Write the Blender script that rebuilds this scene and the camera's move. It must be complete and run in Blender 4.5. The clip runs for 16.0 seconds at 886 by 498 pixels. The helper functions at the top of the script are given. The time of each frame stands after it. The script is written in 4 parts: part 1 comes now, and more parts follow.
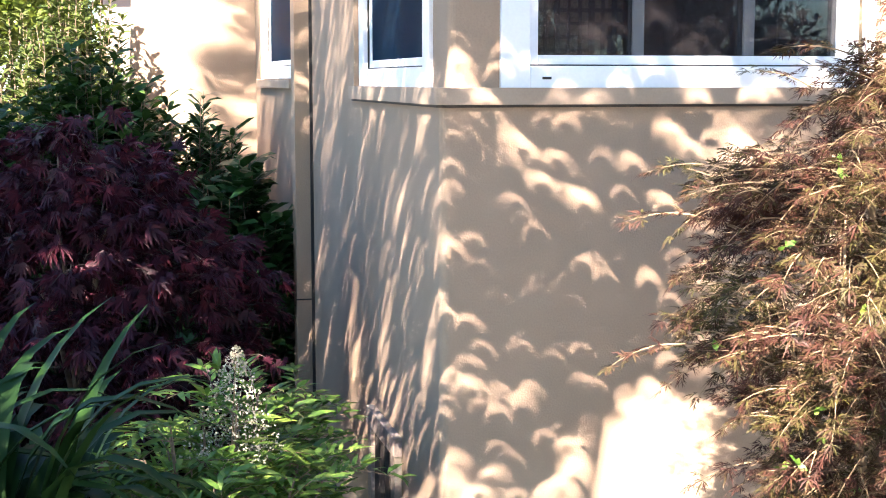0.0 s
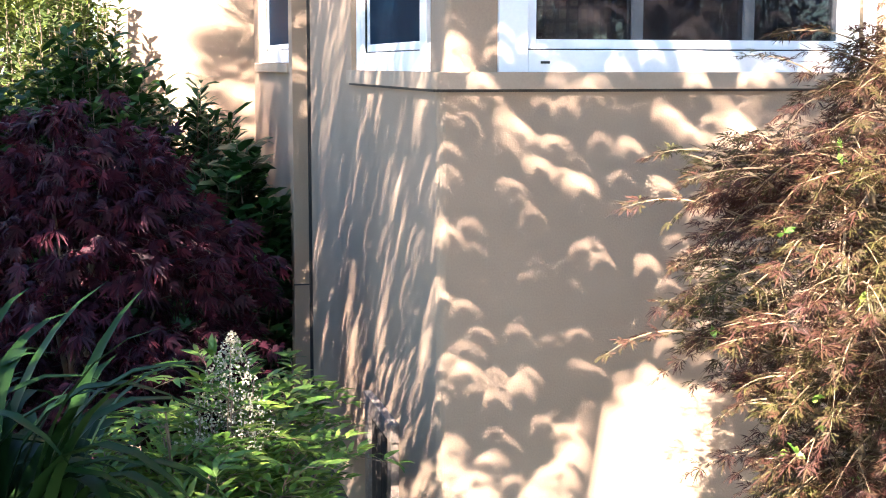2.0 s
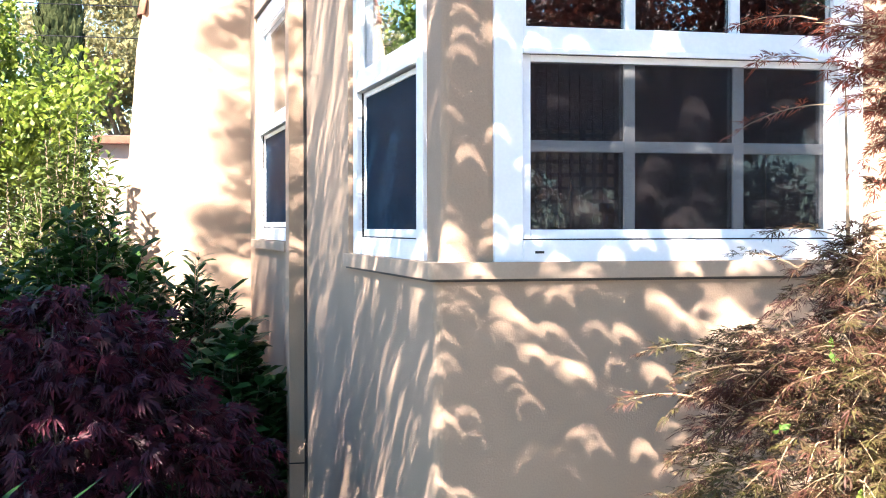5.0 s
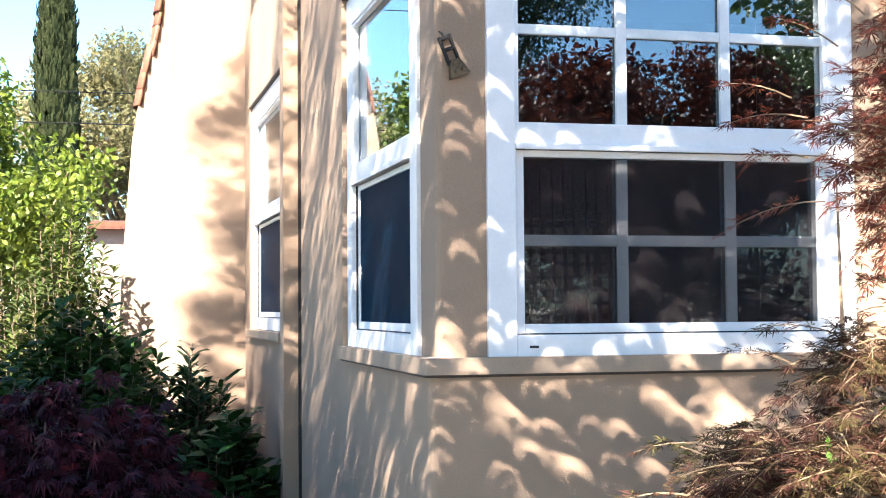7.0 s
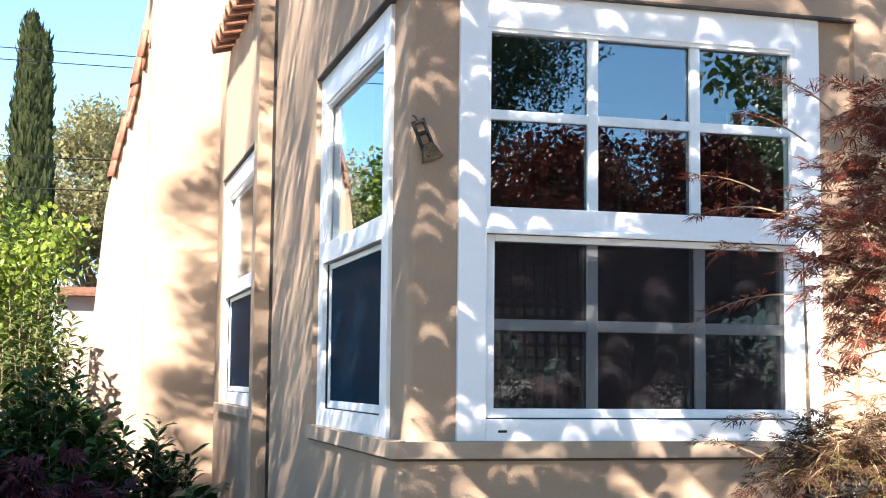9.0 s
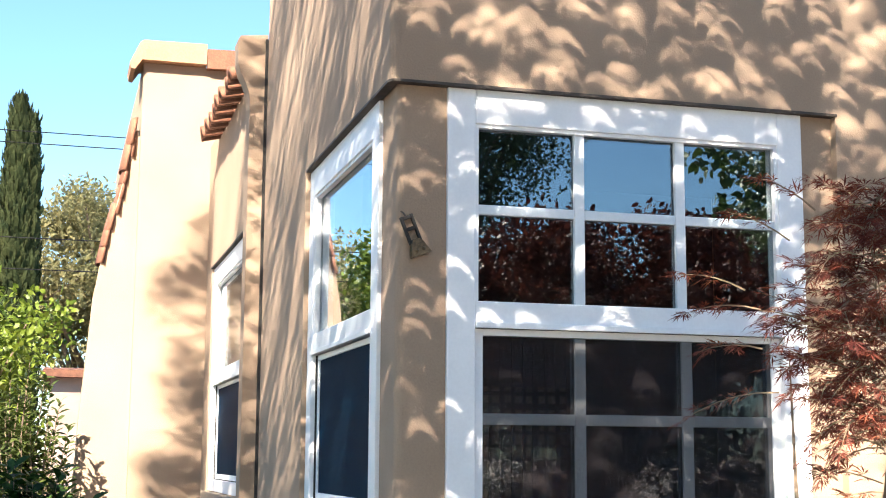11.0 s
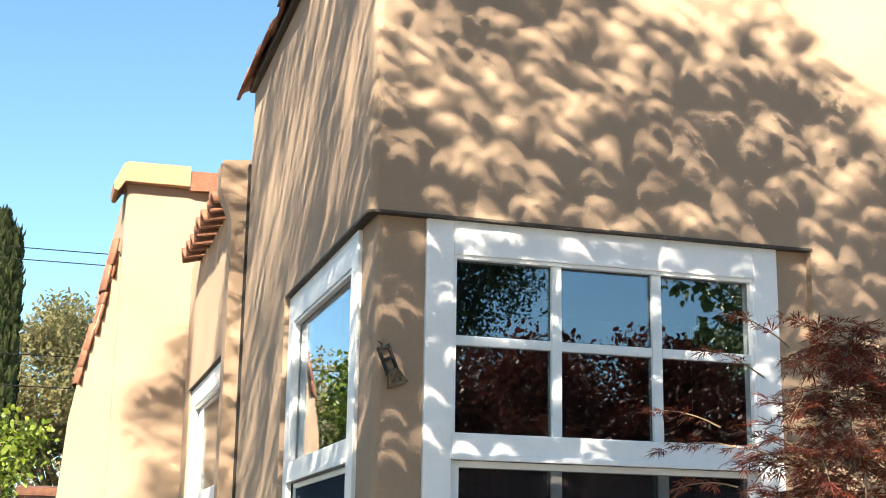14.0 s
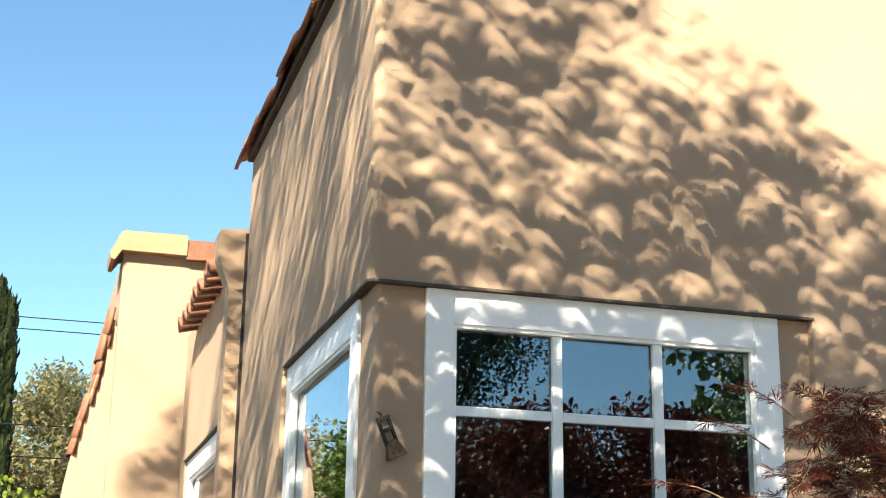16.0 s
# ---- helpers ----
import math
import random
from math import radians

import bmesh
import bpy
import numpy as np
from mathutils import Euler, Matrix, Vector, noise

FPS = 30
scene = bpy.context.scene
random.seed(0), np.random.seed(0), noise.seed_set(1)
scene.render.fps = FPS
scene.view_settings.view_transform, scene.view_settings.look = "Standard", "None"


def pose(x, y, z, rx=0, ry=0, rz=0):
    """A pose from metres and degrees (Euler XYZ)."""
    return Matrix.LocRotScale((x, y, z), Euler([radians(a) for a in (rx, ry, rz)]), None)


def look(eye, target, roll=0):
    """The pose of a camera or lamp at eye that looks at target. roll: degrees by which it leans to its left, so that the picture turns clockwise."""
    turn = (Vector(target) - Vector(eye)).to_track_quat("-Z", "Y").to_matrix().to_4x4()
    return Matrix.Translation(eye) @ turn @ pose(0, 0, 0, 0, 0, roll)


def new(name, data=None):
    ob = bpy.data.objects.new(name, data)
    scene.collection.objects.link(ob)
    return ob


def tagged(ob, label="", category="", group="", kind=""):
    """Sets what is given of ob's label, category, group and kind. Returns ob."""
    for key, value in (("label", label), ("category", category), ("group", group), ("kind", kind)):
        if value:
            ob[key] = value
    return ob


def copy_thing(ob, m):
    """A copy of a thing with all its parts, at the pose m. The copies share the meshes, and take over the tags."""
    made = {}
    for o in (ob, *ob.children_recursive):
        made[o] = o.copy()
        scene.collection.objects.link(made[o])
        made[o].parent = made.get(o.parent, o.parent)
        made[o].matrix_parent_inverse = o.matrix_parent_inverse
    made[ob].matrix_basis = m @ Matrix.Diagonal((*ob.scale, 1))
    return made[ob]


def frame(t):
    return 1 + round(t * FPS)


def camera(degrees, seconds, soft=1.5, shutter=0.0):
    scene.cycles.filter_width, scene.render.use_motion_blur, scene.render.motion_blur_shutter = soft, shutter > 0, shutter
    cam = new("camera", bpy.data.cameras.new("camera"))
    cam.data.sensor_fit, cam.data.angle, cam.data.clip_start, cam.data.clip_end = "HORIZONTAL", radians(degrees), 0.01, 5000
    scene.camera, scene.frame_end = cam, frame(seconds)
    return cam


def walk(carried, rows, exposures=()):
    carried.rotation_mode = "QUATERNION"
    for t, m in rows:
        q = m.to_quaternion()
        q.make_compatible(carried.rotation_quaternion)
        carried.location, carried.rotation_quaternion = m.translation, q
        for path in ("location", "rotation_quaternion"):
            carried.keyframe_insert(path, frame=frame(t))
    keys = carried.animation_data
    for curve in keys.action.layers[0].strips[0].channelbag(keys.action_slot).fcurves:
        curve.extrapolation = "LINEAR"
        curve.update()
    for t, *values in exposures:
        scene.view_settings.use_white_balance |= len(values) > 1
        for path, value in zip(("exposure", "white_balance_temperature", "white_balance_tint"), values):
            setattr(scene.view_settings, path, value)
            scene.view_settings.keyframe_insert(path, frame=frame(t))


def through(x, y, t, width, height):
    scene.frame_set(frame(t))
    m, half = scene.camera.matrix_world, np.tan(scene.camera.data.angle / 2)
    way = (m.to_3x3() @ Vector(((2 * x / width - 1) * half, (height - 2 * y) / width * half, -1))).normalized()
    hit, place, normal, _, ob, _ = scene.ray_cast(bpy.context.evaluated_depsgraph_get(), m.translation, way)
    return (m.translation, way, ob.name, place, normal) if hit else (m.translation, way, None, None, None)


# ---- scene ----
cam = camera(35.7, 16.0, 1.0)
PATH = [
    (0, (-0.992, -4.141, 1.877), (-0.526, -2.211, 1.634), 0.0),
    (0.5, (-0.983, -4.133, 1.88), (-0.514, -2.203, 1.638), -0.1),
    (1, (-0.979, -4.125, 1.874), (-0.511, -2.196, 1.625), -0.1),
    (1.5, (-0.972, -4.11, 1.871), (-0.509, -2.184, 1.599), -0.1),
    (2, (-0.976, -4.116, 1.876), (-0.511, -2.189, 1.611), 0.1),
    (2.5, (-0.978, -4.136, 1.881), (-0.5, -2.208, 1.64), 0.1),
    (3, (-0.98, -4.146, 1.895), (-0.502, -2.215, 1.69), -0.3),
    (3.5, (-0.988, -4.146, 1.905), (-0.506, -2.212, 1.738), -0.4),
    (4, (-0.992, -4.152, 1.93), (-0.506, -2.216, 1.812), -0.2),
    (6.5, (-1.008, -4.155, 2.001), (-0.533, -2.213, 2.059), -0.2),
    (7, (-0.997, -4.155, 2.012), (-0.51, -2.217, 2.097), -0.4),
    (7.5, (-0.993, -4.152, 2.021), (-0.483, -2.221, 2.136), -0.1),
    (8, (-0.992, -4.153, 2.024), (-0.48, -2.224, 2.161), 0.3),
    (8.5, (-0.989, -4.152, 2.032), (-0.475, -2.226, 2.191), 0.7),
    (9, (-0.993, -4.168, 2.049), (-0.47, -2.247, 2.237), 0.6),
    (9.5, (-1.01, -4.193, 2.068), (-0.484, -2.278, 2.298), 0.4),
    (9.7, (-1.019, -4.209, 2.079), (-0.487, -2.296, 2.322), 0.2),
    (12, (-0.996, -4.191, 2.106), (-0.451, -2.297, 2.445), 0.8),
    (12.5, (-1.004, -4.2, 2.103), (-0.454, -2.312, 2.469), 1.1),
    (13, (-1.002, -4.21, 2.11), (-0.452, -2.327, 2.501), 1.3),
    (13.5, (-1.001, -4.219, 2.122), (-0.45, -2.346, 2.552), 0.9),
    (14, (-0.995, -4.218, 2.14), (-0.445, -2.353, 2.608), 0.9),
    (14.5, (-0.999, -4.212, 2.14), (-0.444, -2.356, 2.637), 0.7),
    (15, (-0.996, -4.187, 2.138), (-0.448, -2.327, 2.625), 0.6),
    (15.5, (-1.001, -4.188, 2.144), (-0.449, -2.336, 2.659), 0.8),
    (16, (-1.002, -4.19, 2.15), (-0.454, -2.351, 2.714), 0.8),
]
EXPOSURES = [(0, 2.80, 6050, 21), (4, 2.80, 5900, 20), (7, 2.27, 5800, 17), (9.5, 1.98, 5900, 16), (12.5, 1.74, 6200, 14), (16, 1.53, 6400, 9)]
walk(cam, [(t, look(eye, target, roll)) for t, eye, target, roll in PATH], EXPOSURES)

# ---- world, sun, exposure ----
SUN_EL, SUN_AZ = radians(40), radians(30)      # height; turn from the front wall's normal towards -x
TO_SUN = Vector((-math.sin(SUN_AZ) * math.cos(SUN_EL), -math.cos(SUN_AZ) * math.cos(SUN_EL), math.sin(SUN_EL)))
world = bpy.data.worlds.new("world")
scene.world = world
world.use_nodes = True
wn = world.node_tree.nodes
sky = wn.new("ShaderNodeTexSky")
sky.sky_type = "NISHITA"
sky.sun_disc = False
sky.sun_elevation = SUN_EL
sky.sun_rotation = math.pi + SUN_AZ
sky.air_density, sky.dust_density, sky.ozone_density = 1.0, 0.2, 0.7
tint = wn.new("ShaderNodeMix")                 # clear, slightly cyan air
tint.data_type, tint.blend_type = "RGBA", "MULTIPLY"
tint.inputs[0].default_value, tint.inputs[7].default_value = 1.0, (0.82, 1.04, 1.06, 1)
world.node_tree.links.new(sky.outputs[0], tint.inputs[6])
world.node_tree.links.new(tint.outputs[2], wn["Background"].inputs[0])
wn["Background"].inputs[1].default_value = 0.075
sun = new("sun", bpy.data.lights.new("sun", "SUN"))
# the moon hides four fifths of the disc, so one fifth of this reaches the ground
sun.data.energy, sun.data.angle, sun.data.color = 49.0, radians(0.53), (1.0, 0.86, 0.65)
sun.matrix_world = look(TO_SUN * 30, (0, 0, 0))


# ---- materials ----
def material(name, rough=0.8, metal=0.0):
    m = bpy.data.materials.new(name)
    m.use_nodes = True
    b = m.node_tree.nodes["Principled BSDF"]
    b.inputs["Roughness"].default_value, b.inputs["Metallic"].default_value = rough, metal
    return m, m.node_tree.nodes, m.node_tree.links, b


def ramp(nodes, stops):
    r = nodes.new("ShaderNodeValToRGB")
    while len(r.color_ramp.elements) < len(stops):
        r.color_ramp.elements.new(0.5)
    for e, (p, c) in zip(r.color_ramp.elements, stops):
        e.position, e.color = p, (*c, 1)
    return r


def surface(name, dark, light, scale=3.0, rough=0.85, bump=0.2, grain=120.0, metal=0.0, dist=0.004, stain=None):
    """Mottled surface: broad stains and a fine grain, with a little relief."""
    m, n, l, b = material(name, rough, metal)
    co = n.new("ShaderNodeTexCoord")
    big = n.new("ShaderNodeTexNoise")
    big.inputs["Scale"].default_value, big.inputs["Detail"].default_value = scale, 6
    fine = n.new("ShaderNodeTexNoise")
    fine.inputs["Scale"].default_value, fine.inputs["Detail"].default_value = grain, 4
    for t in (big, fine):
        l.new(co.outputs["Object"], t.inputs["Vector"])
    mixv = n.new("ShaderNodeMath")
    mixv.operation = "MULTIPLY_ADD"
    mixv.inputs[1].default_value, mixv.inputs[2].default_value = 0.35, 0.0
    l.new(fine.outputs["Fac"], mixv.inputs[0])
    add = n.new("ShaderNodeMath")
    add.operation = "MULTIPLY_ADD"
    add.inputs[1].default_value = 0.65
    l.new(big.outputs["Fac"], add.inputs[0])
    l.new(mixv.outputs[0], add.inputs[2])
    r = ramp(n, [(0.32, dark), (0.68, light)])
    l.new(add.outputs[0], r.inputs[0])
    l.new(r.outputs[0], b.inputs["Base Color"])
    bp = n.new("ShaderNodeBump")
    bp.inputs["Strength"].default_value, bp.inputs["Distance"].default_value = bump, dist
    l.new(fine.outputs["Fac"], bp.inputs["Height"])
    l.new(bp.outputs[0], b.inputs["Normal"])
    return m


def leaf_material(name, stops, rough=0.5, through=0.35, patch=7.0, shine=0.5):
    """Leaves: colour differs leaf by leaf, and light passes through."""
    m, n, l, b = material(name, rough)
    b.inputs["Specular IOR Level"].default_value = shine
    g = n.new("ShaderNodeNewGeometry")
    r = ramp(n, stops)
    tone = n.new("ShaderNodeTexNoise")
    tone.inputs["Scale"].default_value = patch
    co = n.new("ShaderNodeTexCoord")
    l.new(co.outputs["Object"], tone.inputs["Vector"])
    spread_n = n.new("ShaderNodeMapRange")
    spread_n.inputs[1].default_value, spread_n.inputs[2].default_value = 0.3, 0.7
    l.new(tone.outputs["Fac"], spread_n.inputs[0])
    both = n.new("ShaderNodeMix")
    both.inputs[0].default_value = 0.6
    l.new(g.outputs["Random Per Island"], both.inputs[2])
    l.new(spread_n.outputs[0], both.inputs[3])
    l.new(both.outputs[0], r.inputs[0])
    noise_t = n.new("ShaderNodeTexNoise")
    noise_t.inputs["Scale"].default_value = 4.0
    hs = n.new("ShaderNodeHueSaturation")
    mr = n.new("ShaderNodeMapRange")
    mr.inputs[3].default_value, mr.inputs[4].default_value = 0.6, 1.4
    l.new(noise_t.outputs["Fac"], mr.inputs[0])
    l.new(mr.outputs[0], hs.inputs["Value"])
    l.new(r.outputs[0], hs.inputs["Color"])
    l.new(hs.outputs[0], b.inputs["Base Color"])
    tr = n.new("ShaderNodeBsdfTranslucent")
    l.new(hs.outputs[0], tr.inputs["Color"])
    mx = n.new("ShaderNodeMixShader")
    mx.inputs[0].default_value = through
    l.new(b.outputs[0], mx.inputs[1])
    l.new(tr.outputs[0], mx.inputs[2])
    l.new(mx.outputs[0], n["Material Output"].inputs["Surface"])
    return m


STUCCO = surface("stucco", (0.28, 0.20, 0.137), (0.35, 0.254, 0.177), 2.2, 0.92, 0.5, 160, dist=0.003)
STUCCO_TRIM = surface("stucco_trim", (0.31, 0.23, 0.165), (0.38, 0.29, 0.21), 5, 0.9, 0.35, 160, dist=0.002)
WHITE = surface("white_paint", (0.72, 0.73, 0.74), (0.82, 0.83, 0.84), 6, 0.45, 0.08, 90, dist=0.001)
MUNTIN = surface("muntin_paint", (0.62, 0.66, 0.68), (0.74, 0.77, 0.78), 8, 0.4, 0.05, 90, dist=0.001)
BLACK = surface("dark_gap", (0.012, 0.011, 0.01), (0.03, 0.027, 0.025), 8, 0.9, 0.2, 100)
TILE = surface("terracotta", (0.10, 0.042, 0.026), (0.27, 0.115, 0.062), 9, 0.85, 0.5, 80)
COPING = surface("coping_clay", (0.30, 0.165, 0.09), (0.42, 0.25, 0.14), 5, 0.85, 0.4, 80)
# the rooms' dimness is put into this near-black colour
INSIDE_DARK = surface("inside_dimness", (0.05, 0.045, 0.045), (0.075, 0.07, 0.07), 3, 0.9, 0.1, 60)
WOOD = surface("weathered_wood", (0.16, 0.12, 0.10), (0.30, 0.25, 0.21), 14, 0.85, 0.5, 90)
DARKWOOD = surface("dark_wood", (0.035, 0.028, 0.024), (0.07, 0.055, 0.045), 14, 0.8, 0.5, 90)
BRONZE = surface("aged_bronze", (0.05, 0.032, 0.018), (0.22, 0.15, 0.08), 30, 0.5, 0.3, 120, metal=0.6)
SOIL = surface("soil", (0.03, 0.026, 0.023), (0.10, 0.085, 0.075), 1.4, 0.95, 0.9, 40, dist=0.02)
STONE = surface("gravel_stone", (0.09, 0.085, 0.09), (0.25, 0.235, 0.23), 16, 0.9, 0.4, 90)
BARK = surface("bark", (0.10, 0.07, 0.05), (0.22, 0.16, 0.11), 9, 0.9, 0.7, 50, dist=0.01)
PALE_BARK = surface("pale_bark", (0.13, 0.09, 0.055), (0.27, 0.19, 0.11), 12, 0.75, 0.4, 70)
WIRE = surface("wire_black", (0.008, 0.008, 0.008), (0.02, 0.02, 0.02), 3, 0.9, 0.1, 40)
NEIGHBOUR = surface("pale_render", (0.36, 0.25, 0.20), (0.46, 0.33, 0.27), 2, 0.9, 0.2, 60)
NEIGHBOUR_PALE = surface("cream_render", (0.55, 0.49, 0.38), (0.66, 0.60, 0.48), 2, 0.9, 0.2, 60)
MOONROCK = surface("moon_rock", (0.06, 0.06, 0.06), (0.12, 0.12, 0.12), 0.1, 0.95, 0.2, 2)


def glass_material():
    m, n, l, b = material("coated_glass")
    clear = n.new("ShaderNodeBsdfTransparent")
    clear.inputs[0].default_value = (0.72, 0.78, 0.80, 1)
    gl = n.new("ShaderNodeBsdfGlossy")
    gl.inputs["Roughness"].default_value = 0.0
    gl.inputs["Color"].default_value = (0.9, 0.95, 1.0, 1)
    lw = n.new("ShaderNodeLayerWeight")
    pw = n.new("ShaderNodeMath")
    pw.operation = "POWER"
    pw.inputs[1].default_value = 3.0
    ma = n.new("ShaderNodeMath")
    ma.operation = "MULTIPLY_ADD"
    ma.inputs[1].default_value, ma.inputs[2].default_value = 0.7, 0.145
    l.new(lw.outputs["Facing"], pw.inputs[0])
    l.new(pw.outputs[0], ma.inputs[0])
    mx = n.new("ShaderNodeMixShader")
    l.new(ma.outputs[0], mx.inputs[0])
    l.new(clear.outputs[0], mx.inputs[1])
    l.new(gl.outputs[0], mx.inputs[2])
    l.new(mx.outputs[0], n["Material Output"].inputs["Surface"])
    return m


def screen_material(name, tint, low, high):
    """Fine dark insect mesh, too fine to see thread by thread."""
    m, n, l, b = material(name, 0.6)
    b.inputs["Base Color"].default_value = tint
    b.inputs["Specular IOR Level"].default_value = 0.02
    clear = n.new("ShaderNodeBsdfTransparent")
    nz = n.new("ShaderNodeTexNoise")
    nz.inputs["Scale"].default_value = 60
    mr = n.new("ShaderNodeMapRange")
    mr.inputs[3].default_value, mr.inputs[4].default_value = low, high
    l.new(nz.outputs["Fac"], mr.inputs[0])
    mx = n.new("ShaderNodeMixShader")
    l.new(mr.outputs[0], mx.inputs[0])
    l.new(clear.outputs[0], mx.inputs[1])
    l.new(b.outputs[0], mx.inputs[2])
    l.new(mx.outputs[0], n["Material Output"].inputs["Surface"])
    return m


GLASS = glass_material()
SCREEN = screen_material("insect_mesh", (0.030, 0.027, 0.029, 1), 0.30, 0.42)
# insect mesh with the sky's blue reflection put into its colour
SKY_MESH = screen_material("sky_tinted_mesh", (0.003, 0.016, 0.036, 1), 0.86, 0.94)
RED_LEAF = leaf_material("red_maple_leaf", [(0.0, (0.012, 0.003, 0.007)), (0.6, (0.042, 0.008, 0.017)), (1.0, (0.13, 0.024, 0.036))], 0.5, 0.2, 9.0, 0.2)
LACE_LEAF = leaf_material("lace_maple_leaf", [(0.0, (0.030, 0.012, 0.011)), (0.42, (0.066, 0.026, 0.018)), (0.62, (0.055, 0.042, 0.016)), (1.0, (0.090, 0.085, 0.022))], 0.55, 0.3, 5.0, 0.2)
LACE_TOP = leaf_material("lace_maple_top_leaf", [(0.0, (0.08, 0.018, 0.013)), (0.6, (0.18, 0.048, 0.028)), (1.0, (0.25, 0.10, 0.04))], 0.55, 0.3, 5.0, 0.2)
COPPER_LEAF = leaf_material("copper_leaf", [(0.0, (0.022, 0.006, 0.006)), (0.6, (0.06, 0.016, 0.010)), (1.0, (0.14, 0.04, 0.02))], 0.55, 0.25, 2.0, 0.15)
LIME_LEAF = leaf_material("lime_leaf", [(0.0, (0.05, 0.10, 0.01)), (1.0, (0.20, 0.25, 0.025))], 0.45, 0.4)
GREEN_LEAF = leaf_material("green_leaf", [(0.0, (0.009, 0.026, 0.006)), (0.7, (0.028, 0.07, 0.014)), (1.0, (0.08, 0.13, 0.03))], 0.5, 0.25, 7.0, 0.15)
NANDINA_LEAF = leaf_material("nandina_leaf", [(0.0, (0.035, 0.085, 0.012)), (0.55, (0.10, 0.19, 0.025)), (1.0, (0.30, 0.36, 0.07))], 0.4, 0.35)
STRAP_LEAF = leaf_material("strap_leaf", [(0.0, (0.006, 0.020, 0.006)), (1.0, (0.022, 0.055, 0.012))], 0.5, 0.15, 3.0, 0.1)
LAUREL_LEAF = leaf_material("laurel_leaf", [(0.0, (0.008, 0.028, 0.008)), (1.0, (0.028, 0.08, 0.018))], 0.45, 0.2, 7.0, 0.2)
OLIVE_LEAF = leaf_material("olive_leaf", [(0.0, (0.020, 0.040, 0.008)), (1.0, (0.085, 0.105, 0.022))], 0.7, 0.25, 4.0, 0.2)
FAR_LEAF = leaf_material("far_tree_leaf", [(0.0, (0.20, 0.18, 0.07)), (1.0, (0.42, 0.37, 0.17))], 0.7, 0.3, 1.5, 0.2)
SHADE_LEAF = leaf_material("shade_tree_leaf", [(0.0, (0.03, 0.06, 0.015)), (1.0, (0.08, 0.12, 0.03))], 0.5, 0.12)
CYPRESS_LEAF = leaf_material("cypress_leaf", [(0.0, (0.02, 0.032, 0.012)), (1.0, (0.075, 0.085, 0.03))], 0.8, 0.1, 2.0, 0.1)
PALE_FLOWER = leaf_material("flower_bud", [(0.0, (0.26, 0.24, 0.17)), (1.0, (0.46, 0.43, 0.33))], 0.6, 0.2)


# ---- mesh helpers ----
def link(name, bm, mat, parent=None, smooth=False):
    me = bpy.data.meshes.new(name)
    bmesh.ops.recalc_face_normals(bm, faces=bm.faces) if len(bm.faces) < 20000 else None
    bm.to_mesh(me)
    bm.free()
    me.materials.append(mat)
    if smooth:
        me.shade_smooth()
    ob = new(name, me)
    ob.parent = parent
    return ob


def part(name, bm, mat, parent, label="", smooth=False):
    return tagged(link(name, bm, mat, parent, smooth), label)


def raw(name, verts, faces, mat, parent=None, label="", smooth=False):
    me = bpy.data.meshes.new(name)
    me.from_pydata(verts, [], faces)
    me.materials.append(mat)
    if smooth:
        me.shade_smooth()
    ob = new(name, me)
    ob.parent = parent
    return tagged(ob, label)


def thing(name, label, category, loc=(0, 0, 0), group="", kind="", rz=0):
    ob = new(name)
    ob.empty_display_size = 0.1
    ob.matrix_basis = pose(*loc, 0, 0, rz)
    return tagged(ob, label, category, group, kind)


def box(bm, x0, x1, y0, y1, z0, z1, bevel=0.0):
    vs = [bm.verts.new((x, y, z)) for z in (z0, z1) for y in (y0, y1) for x in (x0, x1)]
    fs = [bm.faces.new([vs[i] for i in q]) for q in ((0, 2, 3, 1), (4, 5, 7, 6), (0, 1, 5, 4), (1, 3, 7, 5), (3, 2, 6, 7), (2, 0, 4, 6))]
    if bevel:
        es = list({e for f in fs for e in f.edges})
        bmesh.ops.bevel(bm, geom=es, offset=bevel, segments=2, affect="EDGES", profile=0.6)
    return bm


def a_box(x0, x1, y0, y1, z0, z1, bevel=0.0):
    return box(bmesh.new(), x0, x1, y0, y1, z0, z1, bevel)


def prism(bm, pts, lo, hi, axis="z"):
    """Extrude a closed outline along an axis."""
    def at(p, h):
        return {"z": (p[0], p[1], h), "y": (p[0], h, p[1]), "x": (h, p[0], p[1])}[axis]
    a = [bm.verts.new(at(p, lo)) for p in pts]
    b = [bm.verts.new(at(p, hi)) for p in pts]
    bm.faces.new(a[::-1])
    bm.faces.new(b)
    for i in range(len(pts)):
        j = (i + 1) % len(pts)
        bm.faces.new((a[i], a[j], b[j], b[i]))
    return bm


def tube(bm, pts, radii, sides=6):
    rings = []
    for i, p in enumerate(pts):
        p = Vector(p)
        d = (Vector(pts[min(i + 1, len(pts) - 1)]) - Vector(pts[max(i - 1, 0)])).normalized()
        u = d.orthogonal().normalized()
        v = d.cross(u)
        rings.append([bm.verts.new(p + (u * math.cos(a) + v * math.sin(a)) * radii[i]) for a in (2 * math.pi * k / sides for k in range(sides))])
    for a, b in zip(rings, rings[1:]):
        for k in range(sides):
            bm.faces.new((a[k], a[(k + 1) % sides], b[(k + 1) % sides], b[k]))
    bm.faces.new(rings[-1])
    bm.faces.new(rings[0][::-1])
    return bm


def arc_corner(r, n=6):
    return [(r - r * math.cos(a), r - r * math.sin(a)) for a in (math.pi / 2 * k / n for k in range(n + 1))]


